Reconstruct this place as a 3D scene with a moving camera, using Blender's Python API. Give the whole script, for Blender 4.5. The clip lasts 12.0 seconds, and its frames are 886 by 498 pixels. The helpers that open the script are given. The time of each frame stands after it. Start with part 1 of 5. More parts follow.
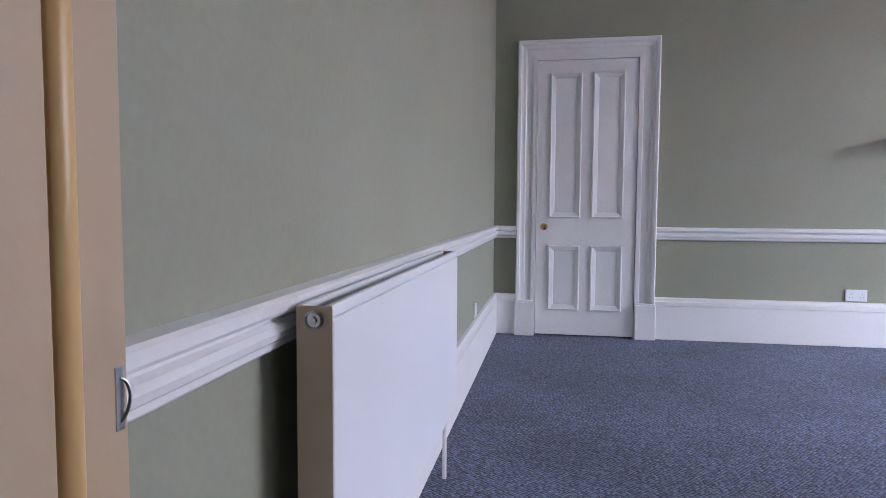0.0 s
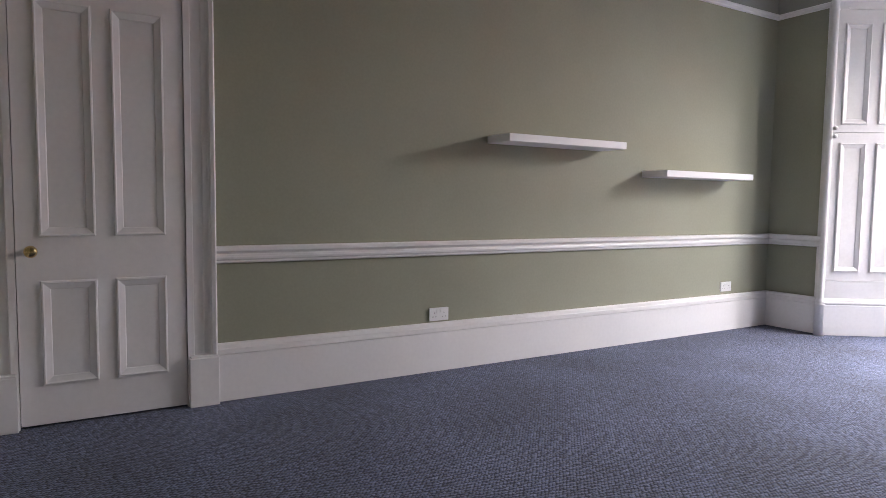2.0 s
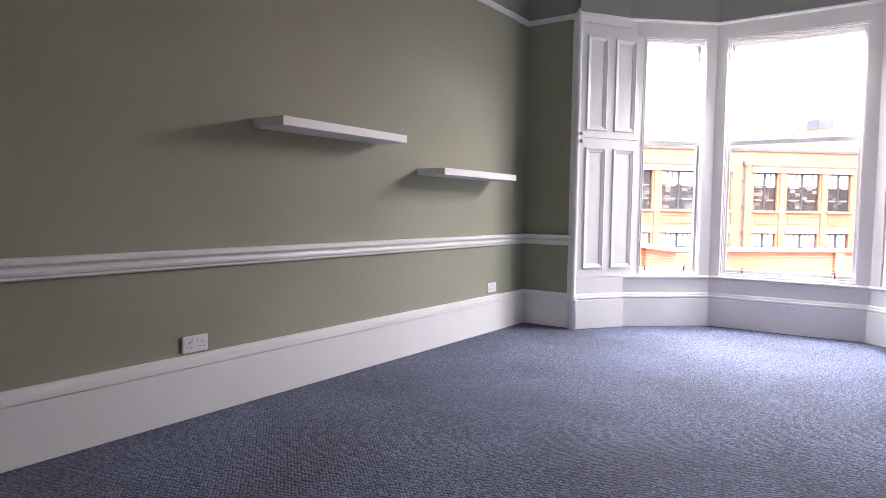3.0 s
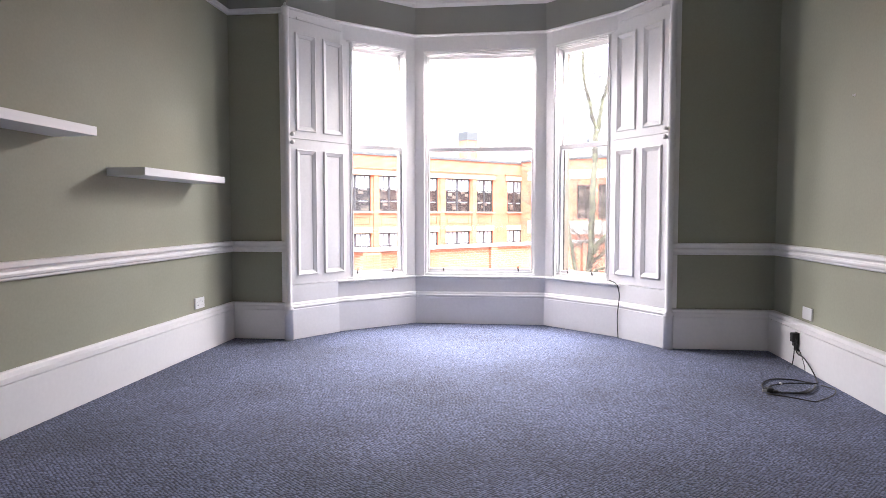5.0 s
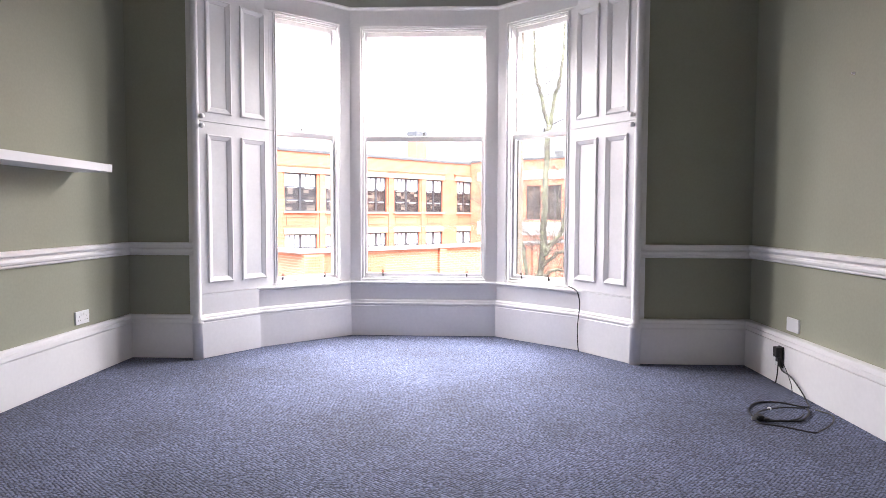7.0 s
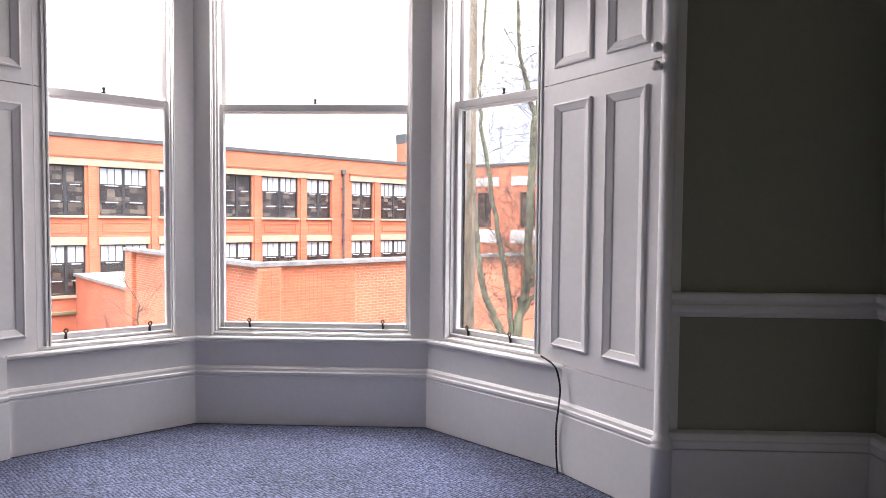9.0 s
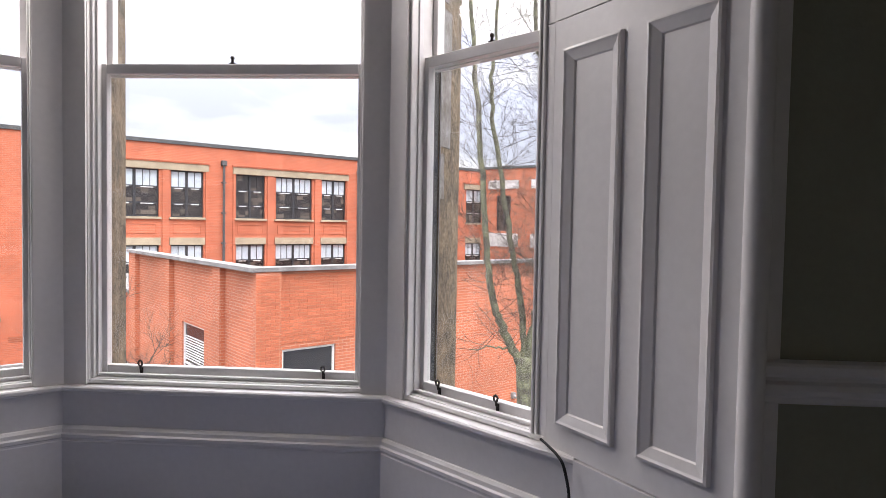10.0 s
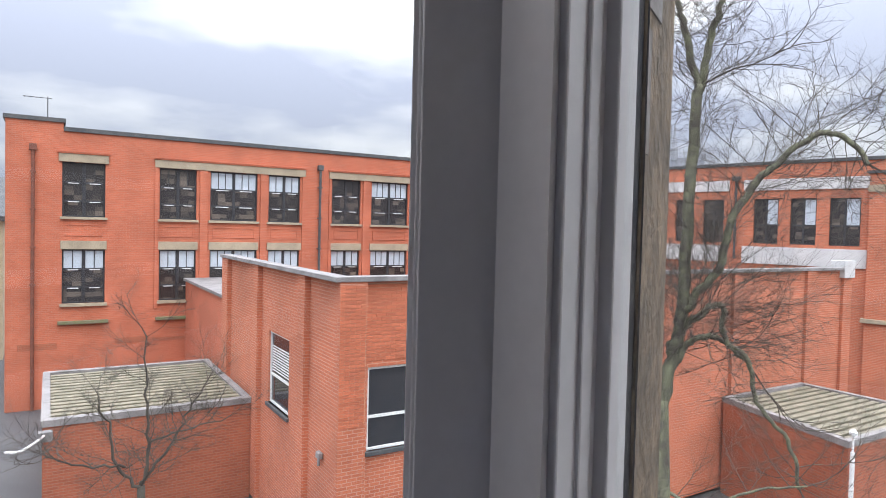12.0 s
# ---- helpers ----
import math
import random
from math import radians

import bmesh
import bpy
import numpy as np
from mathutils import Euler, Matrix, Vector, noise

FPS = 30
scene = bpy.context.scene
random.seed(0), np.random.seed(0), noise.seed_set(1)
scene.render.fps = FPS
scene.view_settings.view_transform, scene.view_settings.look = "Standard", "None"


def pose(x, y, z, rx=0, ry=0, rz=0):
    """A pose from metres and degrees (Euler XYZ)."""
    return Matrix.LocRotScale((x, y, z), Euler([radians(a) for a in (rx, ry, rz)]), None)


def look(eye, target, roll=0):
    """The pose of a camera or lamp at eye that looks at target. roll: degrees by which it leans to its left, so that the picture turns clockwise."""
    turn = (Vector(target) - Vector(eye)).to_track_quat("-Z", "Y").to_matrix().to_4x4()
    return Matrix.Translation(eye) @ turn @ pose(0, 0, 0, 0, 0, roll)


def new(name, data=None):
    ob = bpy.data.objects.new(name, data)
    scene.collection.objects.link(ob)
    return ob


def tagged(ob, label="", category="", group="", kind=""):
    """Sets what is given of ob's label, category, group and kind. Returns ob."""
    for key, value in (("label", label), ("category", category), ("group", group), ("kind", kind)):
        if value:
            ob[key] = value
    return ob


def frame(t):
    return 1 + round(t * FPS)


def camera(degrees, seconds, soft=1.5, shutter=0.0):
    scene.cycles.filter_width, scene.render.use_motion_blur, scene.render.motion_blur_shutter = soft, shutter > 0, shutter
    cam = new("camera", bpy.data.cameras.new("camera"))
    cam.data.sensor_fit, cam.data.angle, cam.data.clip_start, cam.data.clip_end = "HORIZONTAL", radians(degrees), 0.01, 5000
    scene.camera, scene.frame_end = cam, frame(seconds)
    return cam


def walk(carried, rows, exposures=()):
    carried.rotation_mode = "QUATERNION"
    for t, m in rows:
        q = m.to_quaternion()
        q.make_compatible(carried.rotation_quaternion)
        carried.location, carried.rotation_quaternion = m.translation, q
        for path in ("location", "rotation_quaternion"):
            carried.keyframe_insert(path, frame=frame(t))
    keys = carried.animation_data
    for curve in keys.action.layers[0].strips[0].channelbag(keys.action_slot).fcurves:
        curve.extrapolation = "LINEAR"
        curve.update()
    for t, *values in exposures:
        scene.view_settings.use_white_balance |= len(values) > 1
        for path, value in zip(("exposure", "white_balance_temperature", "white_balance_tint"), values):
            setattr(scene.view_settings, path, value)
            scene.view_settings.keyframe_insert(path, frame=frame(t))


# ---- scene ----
cam = camera(69.2, 12.0, 0.75)
PATH = [
    (0, (0.439, -5.125, 1.022), (0.096, -3.159, 0.890), 0.3),
    (0.5, (0.390, -4.862, 1.038), (0.471, -2.868, 0.903), 0.2),
    (1, (0.397, -4.467, 1.049), (0.806, -2.514, 0.906), 0.4),
    (1.5, (0.43, -4.025, 1.075), (1.142, -2.161, 0.936), 0.5),
    (2, (0.485, -3.635, 1.123), (1.503, -1.92, 0.98), 0.7),
    (2.5, (0.566, -3.247, 1.125), (1.909, -1.772, 0.991), 0.7),
    (3, (0.666, -2.903, 1.094), (2.303, -1.761, 0.971), 0.8),
    (3.5, (0.765, -2.643, 1.112), (2.549, -1.748, 0.993), 0.6),
    (3.7, (0.8, -2.574, 1.114), (2.632, -1.781, 0.997), 0.6),
    (5.3, (0.774, -2.488, 1.107), (2.764, -2.32, 0.996), -0.1),
    (5.5, (0.76, -2.475, 1.122), (2.751, -2.329, 1.008), -0.1),
    (6, (0.798, -2.443, 1.127), (2.791, -2.332, 1.011), -0.1),
    (6.5, (1.051, -2.435, 1.065), (3.046, -2.349, 0.958), 0.1),
    (7, (1.524, -2.511, 1.08), (3.52, -2.436, 0.975), 0.2),
    (7.2, (1.717, -2.562, 1.081), (3.713, -2.483, 0.977), 0.2),
    (8.8, (3.489, -2.921, 1.122), (5.486, -2.857, 1.034), 0.4),
    (9, (3.723, -2.967, 1.136), (5.72, -2.899, 1.051), 0.5),
    (9.5, (4.265, -3.065, 1.152), (6.262, -2.976, 1.071), 0.7),
    (10, (4.783, -3.153, 1.158), (6.777, -3.019, 1.081), 1.0),
    (10.5, (5.285, -3.279, 1.16), (7.276, -3.11, 1.084), 0.8),
    (11, (5.741, -3.324, 1.159), (7.728, -3.114, 1.083), 0.6),
    (11.5, (6.168, -3.162, 1.153), (8.15, -2.901, 1.084), 1.1),
    (11.7, (6.293, -3.092, 1.149), (8.261, -2.742, 1.086), 1.3),
    (12, (6.406, -2.89, 1.144), (8.358, -2.458, 1.082), 1.4),
]

# ---- light and exposure ----
EXPOSURES = [(0.0, 4.45, 5600, 15), (0.5, 4.45, 5650, 14), (1.0, 4.5, 5750, 14), (1.5, 3.9, 6300, 15), (2.0, 3.55, 6650, 14), (2.5, 3.4, 6600, 15), (3.0, 3.42, 6550, 15), (5.5, 3.32, 6600, 15), (7.0, 3.3, 6600, 15), (9.0, 2.15, 6750, 15), (9.5, 1.85, 6750, 15), (10.0, 1.35, 6850, 14), (10.5, 1.12, 6850, 13), (11.0, 1.0, 6850, 12), (11.5, 0.95, 6850, 11), (12.0, 0.78, 6400, 11)]
walk(cam, [(t, look(eye, target, roll)) for t, eye, target, roll in PATH], EXPOSURES)

world = bpy.data.worlds.new("overcast_sky")
scene.world = world
world.use_nodes = True
wn, wl = world.node_tree.nodes, world.node_tree.links
sky = wn.new("ShaderNodeTexSky")
sky.sky_type, sky.sun_disc = "NISHITA", False
sky.sun_elevation, sky.sun_rotation = radians(49), radians(235)
sky.air_density, sky.dust_density = 1.0, 4.0
coords = wn.new("ShaderNodeTexCoord")
stretch = wn.new("ShaderNodeMapping")
stretch.inputs["Scale"].default_value = (1.0, 1.0, 3.2)
wl.new(coords.outputs["Generated"], stretch.inputs["Vector"])
cloud = wn.new("ShaderNodeTexNoise")
cloud.inputs["Scale"].default_value, cloud.inputs["Detail"].default_value = 2.6, 6.0
cloud.inputs["Roughness"].default_value = 0.5
wl.new(stretch.outputs["Vector"], cloud.inputs["Vector"])
ramp = wn.new("ShaderNodeValToRGB")
ramp.color_ramp.elements[0].position, ramp.color_ramp.elements[0].color = 0.42, (4.5, 4.75, 5.9, 1)
ramp.color_ramp.elements[1].position, ramp.color_ramp.elements[1].color = 0.60, (8.6, 8.6, 8.8, 1)
wl.new(cloud.outputs["Fac"], ramp.inputs["Fac"])
blend = wn.new("ShaderNodeMixRGB")
blend.inputs["Fac"].default_value = 0.9
wl.new(sky.outputs["Color"], blend.inputs["Color1"])
height = wn.new("ShaderNodeSeparateXYZ")
wl.new(coords.outputs["Generated"], height.inputs["Vector"])
rise = wn.new("ShaderNodeMapRange")
rise.inputs["To Min"].default_value, rise.inputs["To Max"].default_value = 0.50, 4.6
curve = wn.new("ShaderNodeMath")
curve.operation, curve.inputs[1].default_value = "POWER", 1.8
above = wn.new("ShaderNodeMath")
above.operation, above.inputs[1].default_value = "MAXIMUM", 0.0
wl.new(height.outputs["Z"], above.inputs[0])
wl.new(above.outputs["Value"], curve.inputs[0])
wl.new(curve.outputs["Value"], rise.inputs["Value"])
bright = wn.new("ShaderNodeVectorMath")
bright.operation = "SCALE"
wl.new(ramp.outputs["Color"], bright.inputs[0])
wl.new(rise.outputs["Result"], bright.inputs["Scale"])
wl.new(bright.outputs["Vector"], blend.inputs["Color2"])
wl.new(blend.outputs["Color"], wn["Background"].inputs["Color"])
wn["Background"].inputs["Strength"].default_value = 0.13

sun = new("sun", bpy.data.lights.new("sun", "SUN"))
sun.data.energy, sun.data.angle, sun.data.color = 0.5, radians(45), (1.0, 0.96, 0.9)
sun.matrix_world = look((0, 0, 40), (20, 14, 12))

# added area lamps under the lintels, topping up the sky's light indoors
for x, y, ang, wide, watts in ((7.42, -2.121, 0, 1.0, 6.5), (7.17, -1.02, 48.8, 0.5, 5.4), (7.17, -3.222, -48.8, 0.5, 2.9)):
    lamp = bpy.data.lights.new("window_sky_fill", "AREA")
    lamp.shape, lamp.size, lamp.size_y = "RECTANGLE", wide, 0.16
    lamp.energy, lamp.color = watts, (1.0, 0.97, 0.99)
    lamp.spread = radians(122)
    ob = new("window_sky_fill", lamp)
    dx, dy = math.cos(radians(ang)), math.sin(radians(ang))
    ob.matrix_world = look((x, y, 2.62), (x - dx * 2.0, y - dy * 2.0, -0.1))


# ---- materials ----
def material(name, colour, rough=0.6, metal=0.0, second=None, scale=3.0, grain=0.0, grain_scale=120.0, bump=0.0, bump_scale=80.0, coat=0.0, island=0.0, stretch_z=1.0):
    """A procedural surface: two tones mixed by a broad noise, fine grain on top, relief from a third noise."""
    m = bpy.data.materials.new(name)
    m.use_nodes = True
    n, l = m.node_tree.nodes, m.node_tree.links
    p = n["Principled BSDF"]
    p.inputs["Roughness"].default_value, p.inputs["Metallic"].default_value = rough, metal
    p.inputs["Coat Weight"].default_value = coat
    tc = n.new("ShaderNodeTexCoord")
    mp = n.new("ShaderNodeMapping")
    mp.inputs["Scale"].default_value = (1, 1, stretch_z)
    l.new(tc.outputs["Object"], mp.inputs["Vector"])
    second = second or tuple(c * 0.9 for c in colour)
    big = n.new("ShaderNodeTexNoise")
    big.inputs["Scale"].default_value, big.inputs["Detail"].default_value = scale, 5
    l.new(mp.outputs["Vector"], big.inputs["Vector"])
    mix = n.new("ShaderNodeMixRGB")
    mix.inputs["Color1"].default_value, mix.inputs["Color2"].default_value = (*colour, 1), (*second, 1)
    spread = n.new("ShaderNodeMapRange")
    spread.inputs["From Min"].default_value, spread.inputs["From Max"].default_value = 0.35, 0.68
    l.new(big.outputs["Fac"], spread.inputs["Value"])
    l.new(spread.outputs["Result"], mix.inputs["Fac"])
    out = mix.outputs["Color"]
    if grain:
        fine = n.new("ShaderNodeTexNoise")
        fine.inputs["Scale"].default_value, fine.inputs["Detail"].default_value = grain_scale, 3
        l.new(mp.outputs["Vector"], fine.inputs["Vector"])
        hsv = n.new("ShaderNodeHueSaturation")
        mr = n.new("ShaderNodeMapRange")
        mr.inputs["From Min"].default_value, mr.inputs["From Max"].default_value = 0.3, 0.7
        mr.inputs["To Min"].default_value, mr.inputs["To Max"].default_value = 1 - grain, 1 + grain
        l.new(fine.outputs["Fac"], mr.inputs["Value"])
        l.new(mr.outputs["Result"], hsv.inputs["Value"])
        l.new(out, hsv.inputs["Color"])
        out = hsv.outputs["Color"]
    if island:
        info = n.new("ShaderNodeObjectInfo")
        hs = n.new("ShaderNodeHueSaturation")
        mr2 = n.new("ShaderNodeMapRange")
        mr2.inputs["To Min"].default_value, mr2.inputs["To Max"].default_value = 1 - island, 1 + island
        l.new(info.outputs["Random"], mr2.inputs["Value"])
        l.new(mr2.outputs["Result"], hs.inputs["Value"])
        l.new(out, hs.inputs["Color"])
        out = hs.outputs["Color"]
    l.new(out, p.inputs["Base Color"])
    if bump:
        bn = n.new("ShaderNodeTexNoise")
        bn.inputs["Scale"].default_value, bn.inputs["Detail"].default_value = bump_scale, 4
        l.new(mp.outputs["Vector"], bn.inputs["Vector"])
        b = n.new("ShaderNodeBump")
        b.inputs["Strength"].default_value, b.inputs["Distance"].default_value = 0.6, bump
        l.new(bn.outputs["Fac"], b.inputs["Height"])
        l.new(b.outputs["Normal"], p.inputs["Normal"])
    return m


def carpet_material():
    """Blue-grey ribbed loop carpet: short staggered loops in rows, with paler flecks and trodden patches."""
    m = bpy.data.materials.new("blue_loop_carpet")
    m.use_nodes = True
    n, l = m.node_tree.nodes, m.node_tree.links
    p = n["Principled BSDF"]
    p.inputs["Roughness"].default_value = 0.95
    p.inputs["Sheen Weight"].default_value, p.inputs["Sheen Roughness"].default_value = 0.12, 0.5
    tc = n.new("ShaderNodeTexCoord")
    mp = n.new("ShaderNodeMapping")
    mp.inputs["Rotation"].default_value = (0, 0, radians(41))
    l.new(tc.outputs["Object"], mp.inputs["Vector"])
    loops, tint = n.new("ShaderNodeTexVoronoi"), n.new("ShaderNodeSeparateColor")
    loops.inputs["Scale"].default_value, loops.inputs["Randomness"].default_value = 72.0, 0.42
    l.new(mp.outputs["Vector"], loops.inputs["Vector"])
    l.new(loops.outputs["Color"], tint.inputs["Color"])
    yarn = n.new("ShaderNodeMixRGB")
    yarn.inputs["Color1"].default_value, yarn.inputs["Color2"].default_value = (0.165, 0.196, 0.315, 1), (0.075, 0.090, 0.158, 1)
    l.new(tint.outputs["Red"], yarn.inputs["Fac"])
    edge = n.new("ShaderNodeMapRange")
    edge.interpolation_type = "SMOOTHSTEP"
    edge.inputs["From Min"].default_value, edge.inputs["From Max"].default_value = 0.30, 0.68
    l.new(loops.outputs["Distance"], edge.inputs["Value"])
    gap = n.new("ShaderNodeMixRGB")
    gap.inputs["Color2"].default_value = (0.022, 0.027, 0.050, 1)
    l.new(edge.outputs["Result"], gap.inputs["Fac"])
    l.new(yarn.outputs["Color"], gap.inputs["Color1"])
    fleck = n.new("ShaderNodeTexNoise")
    fleck.inputs["Scale"].default_value, fleck.inputs["Detail"].default_value = 55, 4
    l.new(tc.outputs["Object"], fleck.inputs["Vector"])
    patch = n.new("ShaderNodeTexNoise")
    patch.inputs["Scale"].default_value, patch.inputs["Detail"].default_value = 1.3, 5
    l.new(tc.outputs["Object"], patch.inputs["Vector"])
    total = n.new("ShaderNodeMath")
    total.operation = "ADD"
    l.new(fleck.outputs["Fac"], total.inputs[0])
    l.new(patch.outputs["Fac"], total.inputs[1])
    mr = n.new("ShaderNodeMapRange")
    mr.inputs["From Min"].default_value, mr.inputs["From Max"].default_value = 0.78, 1.22
    mr.inputs["To Min"].default_value, mr.inputs["To Max"].default_value = 0.66, 1.34
    l.new(total.outputs["Value"], mr.inputs["Value"])
    hsv = n.new("ShaderNodeHueSaturation")
    l.new(gap.outputs["Color"], hsv.inputs["Color"])
    l.new(mr.outputs["Result"], hsv.inputs["Value"])
    l.new(hsv.outputs["Color"], p.inputs["Base Color"])
    b = n.new("ShaderNodeBump")
    b.inputs["Strength"].default_value, b.inputs["Distance"].default_value = 0.9, 0.004
    b.invert = True
    l.new(edge.outputs["Result"], b.inputs["Height"])
    l.new(b.outputs["Normal"], p.inputs["Normal"])
    return m


def brick_material(name, c1, c2, mortar, scale=1.0):
    """Brick courses of 75 mm on walls of any direction: the courses follow height, the run follows the surface."""
    m = bpy.data.materials.new(name)
    m.use_nodes = True
    n, l = m.node_tree.nodes, m.node_tree.links
    p = n["Principled BSDF"]
    p.inputs["Roughness"].default_value = 0.85
    tc = n.new("ShaderNodeTexCoord")
    bricks = n.new("ShaderNodeTexBrick")
    bricks.inputs["Scale"].default_value = scale
    bricks.inputs["Brick Width"].default_value, bricks.inputs["Row Height"].default_value = 0.225, 0.075
    bricks.inputs["Mortar Size"].default_value, bricks.inputs["Mortar Smooth"].default_value = 0.009, 0.3
    bricks.inputs["Color1"].default_value, bricks.inputs["Color2"].default_value = (*c1, 1), (*c2, 1)
    bricks.inputs["Mortar"].default_value = (*mortar, 1)
    l.new(tc.outputs["UV"], bricks.inputs["Vector"])
    stain = n.new("ShaderNodeTexNoise")
    stain.inputs["Scale"].default_value, stain.inputs["Detail"].default_value = 0.7, 6
    l.new(tc.outputs["Object"], stain.inputs["Vector"])
    mr = n.new("ShaderNodeMapRange")
    mr.inputs["From Min"].default_value, mr.inputs["From Max"].default_value = 0.3, 0.7
    mr.inputs["To Min"].default_value, mr.inputs["To Max"].default_value = 0.82, 1.14
    l.new(stain.outputs["Fac"], mr.inputs["Value"])
    hsv = n.new("ShaderNodeHueSaturation")
    l.new(bricks.outputs["Color"], hsv.inputs["Color"])
    l.new(mr.outputs["Result"], hsv.inputs["Value"])
    l.new(hsv.outputs["Color"], p.inputs["Base Color"])
    b = n.new("ShaderNodeBump")
    b.inputs["Strength"].default_value, b.inputs["Distance"].default_value = 0.5, 0.006
    b.invert = True
    l.new(bricks.outputs["Fac"], b.inputs["Height"])
    l.new(b.outputs["Normal"], p.inputs["Normal"])
    return m


def glass_material(name, tint=(1, 1, 1), gloss=0.06):
    """Thin window glass: clear, with a weak mirror that grows at grazing angles."""
    m = bpy.data.materials.new(name)
    m.use_nodes = True
    n, l = m.node_tree.nodes, m.node_tree.links
    n.remove(n["Principled BSDF"])
    clear, shine, mix, fres = n.new("ShaderNodeBsdfTransparent"), n.new("ShaderNodeBsdfGlossy"), n.new("ShaderNodeMixShader"), n.new("ShaderNodeLayerWeight")
    power = n.new("ShaderNodeMath")
    power.operation = "POWER"
    power.inputs[1].default_value = 5.0
    weak = n.new("ShaderNodeMapRange")
    weak.inputs["To Min"].default_value, weak.inputs["To Max"].default_value = 0.03, 0.6
    clear.inputs["Color"].default_value = (*tint, 1)
    shine.inputs["Roughness"].default_value = 0.02
    fres.inputs["Blend"].default_value = 0.5
    l.new(fres.outputs["Facing"], power.inputs[0])
    l.new(power.outputs["Value"], weak.inputs["Value"])
    l.new(weak.outputs["Result"], mix.inputs["Fac"])
    l.new(clear.outputs["BSDF"], mix.inputs[1])
    l.new(shine.outputs["BSDF"], mix.inputs[2])
    l.new(mix.outputs["Shader"], n["Material Output"].inputs["Surface"])
    return m


GREEN = material("sage_wall_paint", (0.325, 0.328, 0.247), 0.75, second=(0.302, 0.305, 0.227), scale=1.2, grain=0.03, grain_scale=60, bump=0.0008, bump_scale=90)
GREY = material("grey_upper_wall_paint", (0.30, 0.30, 0.27), 0.8, second=(0.28, 0.28, 0.25), scale=1.2, grain=0.03, bump=0.0008)
WHITE = material("white_gloss_paint", (0.83, 0.81, 0.80), 0.35, second=(0.79, 0.77, 0.76), scale=2.0, grain=0.02, grain_scale=40, bump=0.0006, bump_scale=35)
CEIL = material("white_ceiling_paint", (0.86, 0.85, 0.83), 0.8, second=(0.83, 0.82, 0.80), bump=0.0006)
RADW = material("white_radiator_enamel", (0.83, 0.83, 0.86), 0.3, second=(0.81, 0.81, 0.84), bump=0.0002, bump_scale=50)
PLASTIC = material("white_socket_plastic", (0.8, 0.8, 0.8), 0.3, second=(0.77, 0.77, 0.77))
SHELF = material("white_shelf_foil", (0.8, 0.8, 0.8), 0.45, second=(0.78, 0.78, 0.78))
BRASS = material("aged_brass", (0.72, 0.55, 0.28), 0.25, 1.0, second=(0.55, 0.40, 0.18), scale=30)
STEEL = material("bright_steel", (0.62, 0.62, 0.62), 0.3, 1.0, second=(0.5, 0.5, 0.5), scale=40)
IRON = material("black_iron", (0.025, 0.023, 0.022), 0.45, 0.6, second=(0.05, 0.04, 0.035), scale=60)
RUBBER = material("black_cable", (0.012, 0.012, 0.013), 0.5, second=(0.02, 0.02, 0.02))
DARK = material("dark_gap", (0.02, 0.02, 0.02), 0.9)
STONE = material("weathered_sandstone", (0.25, 0.188, 0.125), 0.92, second=(0.10, 0.082, 0.060), scale=9, grain=0.35, grain_scale=70, bump=0.022, bump_scale=26)
PUTTY = material("flaking_dark_paint", (0.035, 0.038, 0.05), 0.6, second=(0.10, 0.095, 0.09), scale=9, grain=0.25, bump=0.003, bump_scale=40)
FLAKE = material("pale_flaking_masonry_paint", (0.29, 0.28, 0.275), 0.85, second=(0.17, 0.15, 0.13), scale=12, grain=0.2, grain_scale=50, bump=0.004, bump_scale=40)
# radiator enamel with the warm shade on its end and top mixed into the colour
RADSHADE = material("warm_shade_enamel", (0.68, 0.56, 0.43), 0.4, second=(0.62, 0.50, 0.38), scale=4, bump=0.0004)
# the doorway's warm, dim hall light is put into this tan
JAMB = material("warm_shade_door_paint", (0.54, 0.41, 0.265), 0.5, second=(0.49, 0.365, 0.235), scale=3, bump=0.0005)
# brighter yellow paints in the room's light on the stop's edge
STOP = material("lit_edge_door_stop", (0.72, 0.48, 0.20), 0.4, second=(0.64, 0.42, 0.17), scale=3)
CARPET = carpet_material()
GLASS = glass_material("window_glass", (0.97, 0.985, 0.98))


# ---- mesh helpers ----
def part(name, bm, mat, parent=None, label="", smooth=False):
    """Links a bmesh as one mesh object under a thing or a part."""
    me = bpy.data.meshes.new(name)
    bmesh.ops.recalc_face_normals(bm, faces=bm.faces)
    bm.to_mesh(me)
    bm.free()
    for mm in (mat if isinstance(mat, (list, tuple)) else (mat,)):
        me.materials.append(mm)
    if smooth:
        for f in me.polygons:
            f.use_smooth = True
    ob = new(name, me)
    if parent is not None:
        ob.parent = parent
    if label:
        ob["label"] = label
    return ob


def thing(name, m, label, category, group=""):
    ob = new(name)
    ob.empty_display_size = 0.1
    ob.matrix_world = m
    return tagged(ob, label, category, group)


def box(bm, x0, x1, y0, y1, z0, z1, bevel=0.0):
    r = bmesh.ops.create_cube(bm, size=1.0)
    vs = r["verts"]
    bmesh.ops.transform(bm, matrix=Matrix.Translation(((x0 + x1) / 2, (y0 + y1) / 2, (z0 + z1) / 2)) @ Matrix.Diagonal((abs(x1 - x0), abs(y1 - y0), abs(z1 - z0), 1)), verts=vs)
    if bevel:
        es = list({e for v in vs for e in v.link_edges})
        bmesh.ops.bevel(bm, geom=es, offset=bevel, segments=2, affect="EDGES", profile=0.5)
    return bm


def boxed(name, dims, mat, parent=None, label="", bevel=0.0):
    return part(name, box(bmesh.new(), *dims, bevel=bevel), mat, parent, label)


